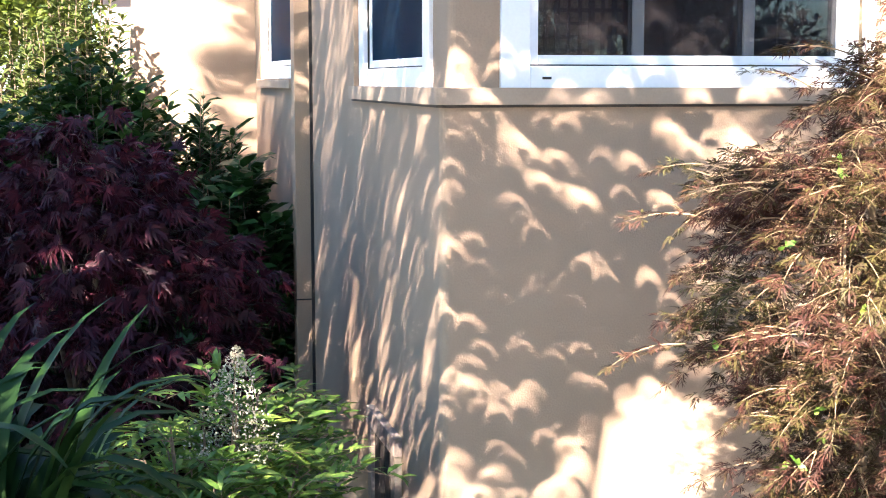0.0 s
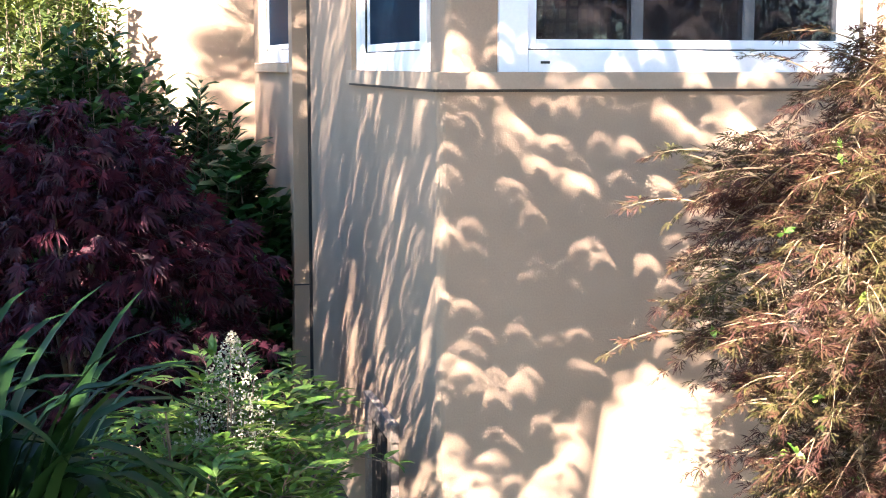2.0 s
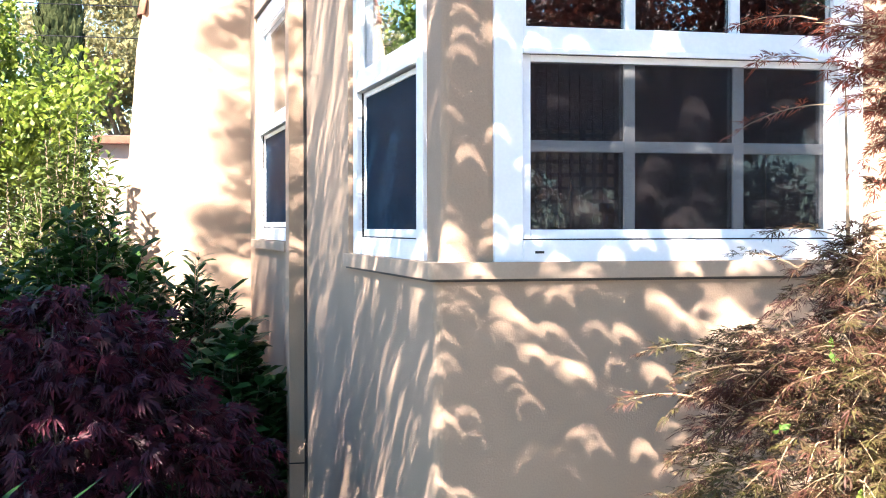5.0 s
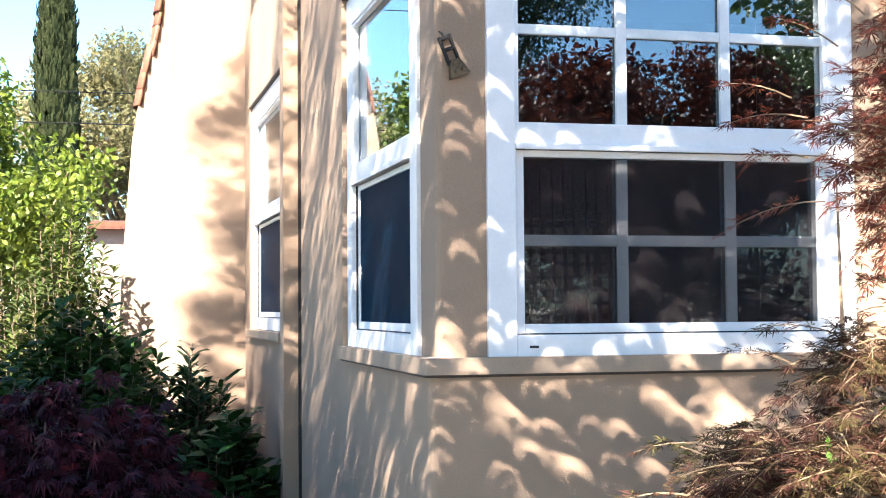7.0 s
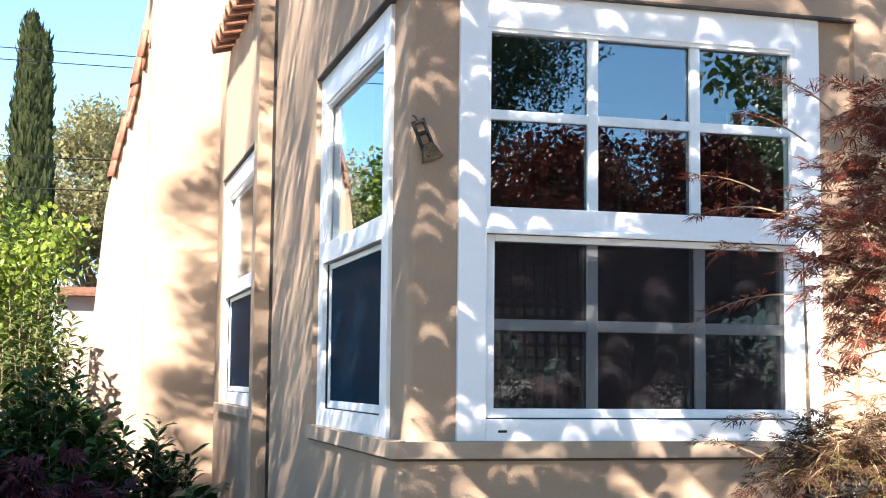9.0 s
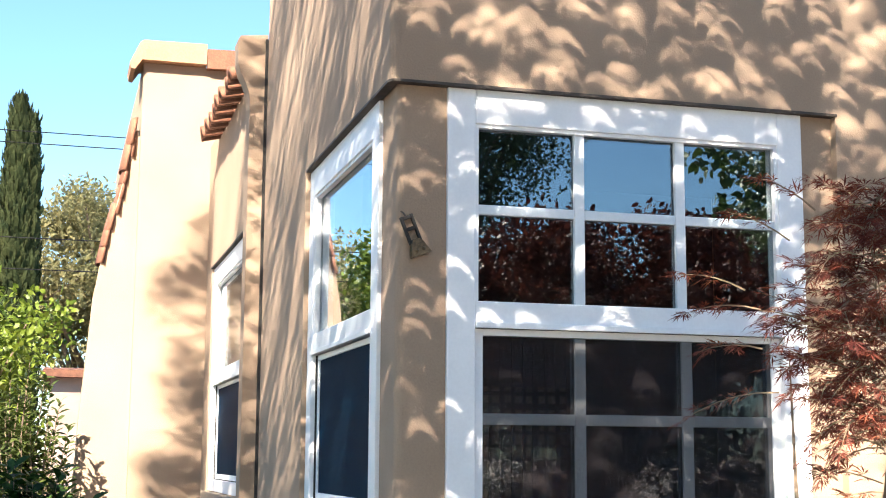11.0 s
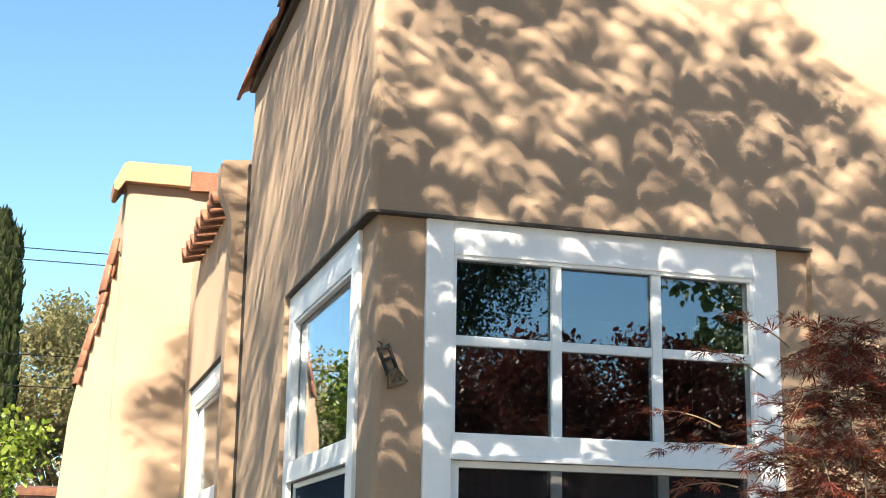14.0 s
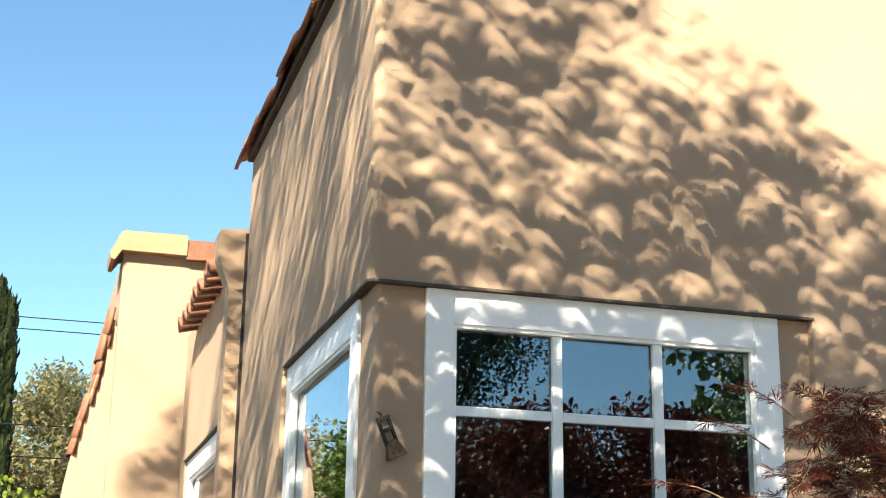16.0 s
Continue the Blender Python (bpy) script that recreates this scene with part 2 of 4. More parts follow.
# ---- setting: ground and house walls ----
bm = bmesh.new()
N = 60
span = [-1500, -600, -200, -80, -40] + [-20 + 0.8 * i for i in range(N)] + [40, 80, 200, 600, 1500]
grid = [[bm.verts.new((x, y, -0.03 + 0.03 * noise.noise((x * 0.7, y * 0.7, 0)) * (abs(x) < 30 and abs(y) < 35))) for x in span] for y in span]
for r0, r1 in zip(grid, grid[1:]):
    for i in range(len(span) - 1):
        bm.faces.new((r0[i], r0[i + 1], r1[i + 1], r1[i]))
tagged(link("ground", bm, SOIL, None, True), "dark bare garden soil with scattered mulch", "ground", kind="structure")

T = 0.25                     # wall thickness
DEPTH = 2.75                 # main block, front to back
RIGHT = 6.0
Z_LEDGE, Z_HEAD, Z_EAVE = 1.80, 3.31, 4.66


def ell(inset, x_end, y_end, r):
    c = [(x + inset, y + inset) for x, y in arc_corner(r)]
    return c + [(x_end, inset), (x_end, T), (T, T), (T, y_end), (inset, y_end)]


house = thing("house_wall", "tan stucco house wall with rounded corner, dappled by sun", "wall", kind="structure")
part("lower_wall", prism(bmesh.new(), ell(0, RIGHT, DEPTH, 0.035), -0.3, Z_LEDGE), STUCCO, house)
part("upper_wall", prism(bmesh.new(), ell(0, RIGHT, DEPTH, 0.035), Z_HEAD, Z_EAVE), STUCCO, house)
part("corner_pier", prism(bmesh.new(), ell(0.035, 0.198, 0.248, 0.03), Z_LEDGE, Z_HEAD), STUCCO, house)
bm = a_box(1.495, 1.62, 0.035, T, Z_LEDGE, Z_HEAD)
part("pier", bm, STUCCO, house)
part("right_wall", a_box(1.62, RIGHT, 0, T, Z_LEDGE, Z_HEAD), STUCCO, house)
part("side_wall", a_box(0, T, 1.545, DEPTH, Z_LEDGE, Z_HEAD), STUCCO, house)
# gable over the front, back and right walls, roof deck
part("gable", prism(bmesh.new(), [(0, Z_EAVE), (RIGHT, Z_EAVE), (RIGHT, Z_EAVE + 2.0), (0.0, Z_EAVE + 0.02)], 0.0, T, "y"), STUCCO, house)
bm = bmesh.new()
box(bm, T, 1.1, DEPTH - T, DEPTH, -0.3, Z_EAVE)
box(bm, 1.56, RIGHT, DEPTH - T, DEPTH, -0.3, Z_EAVE)
box(bm, 1.1, 1.56, DEPTH - T, DEPTH, -0.3, 1.85)
box(bm, 1.1, 1.56, DEPTH - T, DEPTH, 2.45, Z_EAVE)
part("back_wall", bm, STUCCO, house)
part("end_wall", a_box(RIGHT - T, RIGHT, T, DEPTH - T, -0.3, Z_EAVE), STUCCO, house)
tagged(link("ceiling", a_box(T, RIGHT - T, T, DEPTH - T, 3.5, 3.6), INSIDE_DARK), "room ceiling, coloured dark for the dim interior", "ceiling", kind="structure")
tagged(link("floor", a_box(T, RIGHT - T, T, DEPTH - T, 0.9, 1.0), INSIDE_DARK), "room floor, coloured dark for the dim interior", "floor", kind="structure")
# dark liner over the pale stucco, so the room looks unlit
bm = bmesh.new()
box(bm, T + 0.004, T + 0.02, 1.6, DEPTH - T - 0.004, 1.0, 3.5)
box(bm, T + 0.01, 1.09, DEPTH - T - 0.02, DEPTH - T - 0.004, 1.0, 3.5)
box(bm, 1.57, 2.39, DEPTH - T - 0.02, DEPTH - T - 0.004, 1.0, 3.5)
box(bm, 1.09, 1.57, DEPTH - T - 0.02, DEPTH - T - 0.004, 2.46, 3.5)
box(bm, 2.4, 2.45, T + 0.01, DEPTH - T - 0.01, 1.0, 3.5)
tagged(link("wall_inside", bm, INSIDE_DARK), "dark liner over the room walls, for the dim interior", "wall", kind="structure")

# window ledge that wraps the corner
led = bmesh.new()
r = 0.02
c = [(x - 0.022, y - 0.022) for x, y in arc_corner(r)]
prism(led, c + [(1.6, -0.022), (1.6, 0.05), (0.05, 0.05), (0.05, 1.555), (-0.022, 1.555)], Z_LEDGE + 0.003, Z_LEDGE + 0.055)
tagged(link("trim_ledge", led, STUCCO_TRIM), "tan stucco window ledge wrapping the house corner", "ledge", kind="structure")
# dark strip for the shade line under the overhanging upper wall
bm = prism(bmesh.new(), [(x - 0.006, y - 0.006) for x, y in arc_corner(0.03)] + [(1.625, -0.006), (1.625, 0.03), (0.03, 0.03), (0.03, 1.52), (-0.006, 1.52)], Z_HEAD - 0.006, Z_HEAD + 0.003)
tagged(link("trim_head_shade", bm, DARKWOOD), "dark strip for the shade line above the corner windows", "drip edge", kind="structure")
tagged(link("trim_joint", a_box(-0.014, 0.004, DEPTH + 0.001, DEPTH + 0.018, 0, Z_EAVE - 0.4), BLACK), "dark open joint between two stucco walls", "joint", kind="structure")

# dark strip that draws the ledge's shadow line on the wall
gp = prism(bmesh.new(), [(x - 0.010, y - 0.010) for x, y in arc_corner(0.03)] + [(1.6, -0.010), (1.6, 0.04), (0.04, 0.04), (0.04, 1.55), (-0.010, 1.55)], Z_LEDGE - 0.006, Z_LEDGE + 0.0025)
tagged(link("trim_ledge_shadow", gp, DARKWOOD), "dark strip for the shadow line under the window ledge", "joint", kind="structure")

# lower wing behind the main block
wing = thing("wing_wall", "tan stucco wall of the lower wing", "wall", kind="structure")
WX = -0.05
WY0, WY1 = 3.05, 4.66
bm = bmesh.new()
box(bm, WX, 0.2, 2.90, WY0, -0.3, 4.16)
box(bm, WX, 0.2, WY1, 4.98, -0.3, 4.16)
box(bm, WX, 0.2, WY0, WY1, -0.3, 1.87)
box(bm, WX, 0.2, WY0, WY1, 3.30, 4.16)
part("wall_face", bm, STUCCO, wing)
part("sill_ledge", a_box(WX - 0.03, WX + 0.02, WY0, WY1 + 0.02, 1.835, 1.885, 0.005), STUCCO_TRIM, wing)
# same painted shade line over the wing window
part("head_shade", a_box(WX - 0.008, WX + 0.02, WY0, WY1 + 0.01, 3.292, 3.302), DARKWOOD, wing)
# dark back and floor, coloured for the wing's dim interior
part("inner_back", a_box(0.8, 0.85, 2.9, 4.98, 0, 4.16), INSIDE_DARK, wing)
part("inner_floor", a_box(0.2, 0.8, 2.9, 4.98, 0.9, 1.0), INSIDE_DARK, wing)
pil = thing("corner_pilaster", "stucco pilaster with flared corbel top", "pilaster", kind="structure")
flare = [(0.0, -0.3), (-0.088, -0.3), (-0.088, 3.93), (-0.096, 3.98), (-0.115, 4.03), (-0.14, 4.08), (-0.155, 4.13), (-0.158, 4.25), (-0.145, 4.275), (0.0, 4.29)]
part("shaft", prism(bmesh.new(), flare, DEPTH + 0.02, 2.9, "y"), STUCCO, pil)
part("joint_line", a_box(-0.091, -0.004, DEPTH + 0.0175, DEPTH + 0.03, 0.765, 0.772), BLACK, pil)

# tall block at the end, with buttress
tall = thing("end_block", "sunlit tan stucco block with clay coping", "wall", kind="structure")
part("front_face", a_box(-0.515, 3.0, 5.0, 5.25, -0.3, 4.72), STUCCO, tall)
part("side_face", a_box(-0.515, -0.3, 5.25, 9.0, -0.3, 4.72), STUCCO, tall)
butt = [(-0.40, 4.30), (-0.555, 4.22), (-0.60, 4.0), (-0.66, 3.72), (-0.73, 3.42), (-0.775, 3.15), (-0.80, 2.8), (-0.835, 2.35), (-0.86, 1.8), (-0.88, 1.0), (-0.89, -0.3), (-0.40, -0.3)]
part("buttress", prism(bmesh.new(), butt, 5.12, 5.36, "y"), STUCCO, tall)
bm = prism(bmesh.new(), [(-0.60, 4.66), (-0.61, 4.70), (-0.545, 4.845), (-0.52, 4.86), (-0.10, 4.865), (-0.10, 4.724), (-0.53, 4.724), (-0.575, 4.655)], 4.93, 5.30, "y")
part("coping", bm, COPING, tall, "pale clay coping")
bm = prism(bmesh.new(), [(-0.096, 4.70), (-0.096, 4.835), (0.3, 4.845), (0.3, 4.71)], 4.94, 4.995, "y")
part("coping_tile", bm, TILE, tall, "orange clay tile")


# ---- windows ----
def window(name, label, w, h, m, rows_cols, trim=0.095, rail=0.675):
    """A double-hung window. Local x to the right seen from outside, y inwards, z up from the frame's foot."""
    win = thing(name, label, "window", kind="structure")
    win.matrix_basis = m
    d0, d1 = 0.0, 0.09
    b = 0.004
    part("window_frame", a_box(0, trim, d0, d1, 0, h, b), WHITE, win)
    part("jamb", a_box(w - trim, w, d0, d1, 0, h, b), WHITE, win)
    part("head_trim", a_box(trim, w - trim, d0, d1, h - 0.115, h, b), WHITE, win)
    part("bottom_trim", a_box(trim, w - trim, d0, d1, 0, 0.07, b), WHITE, win)
    part("meeting_rail", a_box(trim, w - trim, d0 + 0.004, d1, rail, rail + 0.075, b), WHITE, win)
    part("rail_lip", a_box(trim, w - trim, d0 - 0.006, d0 + 0.012, rail - 0.012, rail + 0.006, 0.002), WHITE, win)
    lo, hi = rail + 0.075, h - 0.115
    # inner stops of the upper light
    st = bmesh.new()
    box(st, trim, w - trim, 0.008, 0.03, hi - 0.012, hi)
    box(st, trim, trim + 0.012, 0.008, 0.03, lo, hi - 0.012)
    box(st, w - trim - 0.012, w - trim, 0.008, 0.03, lo, hi - 0.012)
    part("glazing_bead", st, WHITE, win)
    pane = part("pane", a_box(trim, w - trim, 0.034, 0.038, lo, hi), GLASS, win, "coated glass reflecting sky")
    pane.visible_shadow = False
    # lower sash behind its insect screen
    s = 0.034
    z0, z1 = 0.07, rail - 0.012
    x0, x1 = trim, w - trim
    sash = part("sash", a_box(x0, x0 + s, 0.028, 0.07, z0, z1, 0.003), WHITE, win)
    part("stile", a_box(x1 - s, x1, 0.028, 0.07, z0, z1, 0.003), WHITE, sash)
    part("sash_rail", a_box(x0 + s, x1 - s, 0.028, 0.07, z0, z0 + s, 0.003), WHITE, sash)
    part("top_rail", a_box(x0 + s, x1 - s, 0.028, 0.07, z1 - 0.022, z1, 0.003), WHITE, sash)
    # solid black strips draw the shadow along the sash's left and foot
    gap = bmesh.new()
    box(gap, x0 - 0.003, x0 + 0.005, 0.020, 0.0275, z0, z1)
    box(gap, x0 + 0.005, x1 + 0.003, 0.020, 0.0275, z0 - 0.003, z0 + 0.005)
    part("gap", gap, BLACK, win, "black strips for the shadow beside and below the sash")
    low = part("pane", a_box(x0 + s, x1 - s, 0.060, 0.064, z0 + s, z1 - 0.022), GLASS, sash, "dark glass")
    low.visible_shadow = False
    # side windows get the mesh that carries the painted sky reflection
    part("insect_screen", a_box(x0 + s, x1 - s, 0.034, 0.0355, z0 + s, z1 - 0.022), SCREEN if rows_cols else SKY_MESH, win, "fine dark insect mesh" if rows_cols else "dark mesh tinted blue for the reflected sky")
    if rows_cols:
        step = (x1 - x0) / 3
        for k in (1, 2):
            xc = x0 + step * k
            part("muntin", a_box(xc - 0.018, xc + 0.018, 0.016, 0.0335, lo, hi, 0.003), MUNTIN, win)
            xl = x0 + s + (x1 - x0 - 2 * s) * (0.328 if k == 1 else 0.70)
            part("muntin", a_box(xl - 0.019, xl + 0.019, 0.0365, 0.050, z0 + s, z1 - 0.022, 0.003), MUNTIN, sash)
        zc = (lo + hi) / 2 + 0.01
        zl = (z0 + s + z1 - 0.022) / 2
        for k in range(3):
            xa, xb = x0 + step * k + (0.018 if k else 0), x0 + step * (k + 1) - (0.018 if k < 2 else 0)
            part("muntin", a_box(xa, xb, 0.018, 0.033, zc - 0.016, zc + 0.016, 0.003), MUNTIN, win)
        cuts = [x0 + s] + [x0 + s + (x1 - x0 - 2 * s) * f for f in (0.328, 0.70)] + [x1 - s]
        for k in range(3):
            xa, xb = cuts[k] + (0.019 if k else 0), cuts[k + 1] - (0.019 if k < 2 else 0)
            part("muntin", a_box(xa, xb, 0.037, 0.0495, zl - 0.018, zl + 0.018, 0.003), MUNTIN, sash)
        part("weep_hole", a_box(0.135, 0.165, -0.002, 0.004, 0.028, 0.036, 0.001), BLACK, win)
    return win


window("window_1", "white double-hung window with three by two panes per sash", 1.295, 1.452, pose(0.199, 0.02, 1.853), True)
side = pose(0.02, 1.543, 1.853, 0, 0, -90)
window("window_2", "white double-hung side window with dark lower screen", 1.293, 1.452, side, False, 0.098)
window("window_3", "white double-hung window on the lower wing", WY1 - WY0, 1.40, pose(WX + 0.012, WY1, 1.888, 0, 0, -90), False, 0.12, 0.66)


# ---- house things ----
def bracket():
    """Aged metal fixture on the corner pier: slotted plate over a flared foot."""
    th = thing("wall_bracket", "aged bronze slotted wall bracket with flared foot", "bracket", (0.088, 0.047, 2.80))
    th.matrix_basis = pose(0.088, 0.033, 2.80, 0, -22, 0)
    bm = bmesh.new()
    box(bm, -0.022, -0.013, -0.016, 0, -0.02, 0.075, 0.002)
    box(bm, 0.013, 0.022, -0.016, 0, -0.02, 0.075, 0.002)
    for z in (0.068, 0.03, -0.012):
        box(bm, -0.013, 0.013, -0.016, 0, z - 0.006, z + 0.006, 0.002)
    part("plate", bm, BLACK, th, "dark slotted plate")
    bm = prism(bmesh.new(), [(-0.02, -0.02), (-0.034, -0.062), (0.034, -0.062), (0.02, -0.02), (0.010, -0.008), (-0.010, -0.008)], -0.028, 0.0, "y")
    foot = part("foot", bm, BRONZE, th, "flared bronze foot")
    for s in (-1, 1):
        bm = bmesh.new()
        bmesh.ops.create_uvsphere(bm, u_segments=10, v_segments=6, radius=0.006)
        bmesh.ops.translate(bm, verts=bm.verts, vec=(0.012 * s, -0.028, -0.045))
        part("screw", bm, BRONZE, foot, "", True)
    bm = tube(bmesh.new(), [(0, -0.008, 0.07), (-0.004, -0.01, 0.085), (-0.012, -0.012, 0.094)], [0.003, 0.003, 0.002])
    part("hook", bm, DARKWOOD, th)


def hatch():
    """Crawl-space hatch low in the side wall."""
    th = thing("crawl_hatch", "weathered grey wooden crawl-space hatch in the wall", "hatch", (0, 0, 0))
    y0, y1, z1 = 0.60, 1.12, 0.60
    part("jamb", a_box(-0.03, 0.0, y0, y0 + 0.06, -0.03, z1 - 0.07, 0.004), WOOD, th)
    part("jamb", a_box(-0.03, 0.0, y1 - 0.06, y1, -0.03, z1 - 0.07, 0.004), WOOD, th)
    part("lintel", a_box(-0.034, 0.0, y0 - 0.01, y1 + 0.01, z1 - 0.07, z1, 0.004), WOOD, th)
    n = 4
    step = (y1 - y0 - 0.124) / n
    for k in range(n):
        ya = y0 + 0.062 + k * step
        part("plank", a_box(-0.014, 0.0, ya + 0.003, ya + step - 0.003, -0.02, z1 - 0.073, 0.002), DARKWOOD, th)
    part("latch", a_box(-0.026, -0.014, y0 + 0.07, y0 + 0.10, 0.28, 0.32, 0.003), BRONZE, th)


def lattice():
    """Woven lattice standing in front of a far opening inside the room."""
    th = thing("lattice_screen", "dark woven wooden lattice screen inside the room", "lattice", (0.98, DEPTH - T - 0.06, 0))
    rr = random.Random(8)
    for k in range(11):
        x = 0.02 + k * 0.060
        w = rr.uniform(0.007, 0.016)
        part("upright", a_box(x - w, x + w, 0.0, 0.008, 1.0, 2.9), DARKWOOD, th)
    for k in range(14):
        z = 1.83 + k * 0.066
        w = rr.uniform(0.007, 0.018)
        part("slat", a_box(0, 0.645, 0.009, 0.017, z - w, z + w), DARKWOOD, th)


bracket()
hatch()
lattice()


def barrel(length, radius, thick=0.014, n=7):
    """Half-round clay tile, its axis along x, hollow below."""
    bm = bmesh.new()
    rings = []
    for x, rad in ((0, radius), (length, radius * 0.82)):
        o = [bm.verts.new((x, rad * math.cos(a), rad * math.sin(a))) for a in (math.pi * k / n for k in range(n + 1))]
        i = [bm.verts.new((x, (rad - thick) * math.cos(a), (rad - thick) * math.sin(a))) for a in (math.pi * k / n for k in range(n + 1))]
        rings.append((o, i))
    (o0, i0), (o1, i1) = rings
    for k in range(n):
        bm.faces.new((o0[k], o0[k + 1], o1[k + 1], o1[k]))
        bm.faces.new((i0[k + 1], i0[k], i1[k], i1[k + 1]))
        bm.faces.new((o0[k + 1], o0[k], i0[k], i0[k + 1]))
        bm.faces.new((o1[k], o1[k + 1], i1[k + 1], i1[k]))
    for a, b2, c2, d in ((o0[0], o1[0], i1[0], i0[0]), (o0[n], i0[n], i1[n], o1[n])):
        bm.faces.new((a, b2, c2, d))
    return bm


# roof of the main block: eave tiles along the side wall, deck behind
roof = thing("roof_main", "terracotta barrel-tile roof edge of the house", "roof", kind="structure")
slope = math.atan2(1.98, RIGHT)
part("deck", prism(bmesh.new(), [(-0.02, Z_EAVE + 0.004), (RIGHT, Z_EAVE + 2.01), (RIGHT, Z_EAVE + 2.05), (-0.02, Z_EAVE + 0.05)], -0.02, DEPTH + 0.02, "y"), TILE, roof)
rt = random.Random(5)
t_mesh = None
for k in range(9):
    if t_mesh is None:
        ob = part("tile", barrel(0.44, 0.098, 0.02), TILE, roof, "", True)
        t_mesh = ob.data
    else:
        ob = new("tile", t_mesh)
        ob.parent = roof
    ob.matrix_basis = pose(0.02 + rt.uniform(-0.008, 0.008), -0.12 + k * 0.335, Z_EAVE + 0.012 + rt.uniform(-0.004, 0.004), 0, -2.5 + rt.uniform(-1, 1), 90 + rt.uniform(-1.5, 1.5))
part("edge_board", a_box(-0.03, 0.0, 0.0, DEPTH, Z_EAVE - 0.005, Z_EAVE + 0.04, 0.004), DARKWOOD, roof)

# small tiled eave over the wing window
eave = thing("roof_wing", "small eave of projecting terracotta tile ends", "roof", kind="structure")
part("deck", prism(bmesh.new(), [(-0.06, 4.164), (0.6, 4.3), (0.6, 4.34), (-0.06, 4.20)], 2.905, 4.5, "y"), TILE, eave)
s_mesh = None
for k in range(8):
    if s_mesh is None:
        ob = part("tile", barrel(0.42, 0.082, 0.042), TILE, eave, "", True)
        s_mesh = ob.data
    else:
        ob = new("tile", s_mesh)
        ob.parent = eave
    ob.matrix_basis = pose(-0.165 + rt.uniform(-0.008, 0.008), 2.99 + k * 0.20, 4.08 + rt.uniform(-0.004, 0.004), 0, -11 + rt.uniform(-1.5, 1.5), rt.uniform(-2, 2))
# coping tiles stepping down the buttress
cop = thing("buttress_coping", "terracotta tiles stepping down the buttress edge", "roof tile", kind="structure")
path = [(-0.555, 4.24), (-0.60, 4.0), (-0.66, 3.72), (-0.73, 3.42)]
for k in range(9):
    f = k / 8 * 2.999
    i = int(f)
    a, b2 = Vector(path[i]), Vector(path[i + 1])
    p = a.lerp(b2, f - i)
    d = b2 - a
    ob = part("tile", barrel(0.19, 0.145, 0.02), TILE, cop, "", True) if k == 0 else new("tile", c_mesh)
    c_mesh = ob.data
    ob.parent = cop
    ob.matrix_basis = pose(p.x + 0.012 + rt.uniform(-0.014, 0.014), 5.24, p.y - 0.06, 0, math.degrees(math.atan2(d.y, -d.x)) - 4, 0) @ Matrix.Diagonal((1, 1, 0.4, 1))


# ---- plants ----
class Leaves:
    """Collects many small leaves into one mesh."""

    def __init__(self):
        self.v, self.f = [], []

    def blade(self, p, d, up, length, width, bend=0.15, wide=0.45):
        """One pointed leaf: a folded diamond along d."""
        d = d.normalized()
        s = d.cross(up)
        s = s.normalized() if s.length > 1e-4 else d.orthogonal().normalized()
        nrm = s.cross(d)
        i = len(self.v)
        a, b2 = p + d * length * wide * 0.72, p + d * length * (wide + 0.26)
        lift = nrm * length * 0.05
        self.v += [p, a + s * width * 0.46 + lift, a - s * width * 0.46 + lift, b2 + s * width * 0.42 + lift - nrm * length * bend * 0.3, b2 - s * width * 0.42 + lift - nrm * length * bend * 0.3, p + d * length - nrm * length * bend]
        self.f += [(i, i + 2, i + 1), (i + 1, i + 2, i + 4, i + 3), (i + 3, i + 4, i + 5)]

    def sliver(self, p, d, s, length, width, droop=0.1):
        i = len(self.v)
        mid = p + d * length * 0.45
        self.v += [p, mid + s * width / 2, mid - s * width / 2, p + d * length + Vector((0, 0, -droop * length))]
        self.f += [(i, i + 1, i + 3, i + 2)]

    def palm(self, rnd, p, d, up, size, lobes=7, width=0.16, droop=0.25):
        """A palmate leaf: narrow lobes that fan out from one point."""
        d = d.normalized()
        s = d.cross(up)
        s = s.normalized() if s.length > 1e-4 else d.orthogonal().normalized()
        for k in range(lobes):
            a = (k / (lobes - 1) - 0.5) * rnd.uniform(2.6, 3.3)
            dd = d * math.cos(a) + s * math.sin(a)
            ss = s * math.cos(a) - d * math.sin(a)
            self.sliver(p, dd, ss, size * (1 - 0.42 * abs(k / (lobes - 1) - 0.5) * 2) * rnd.uniform(0.85, 1.1), size * width, droop)

    def make(self, name, mat, parent, label=""):
        return raw(name, [tuple(x) for x in self.v], self.f, mat, parent, label)


def rnd_dir(r, zbias=0.0):
    while True:
        v = Vector((r.uniform(-1, 1), r.uniform(-1, 1), r.uniform(-1, 1)))
        if 0.05 < v.length < 1:
            v.normalize()
            v.z += zbias
            return v.normalized()


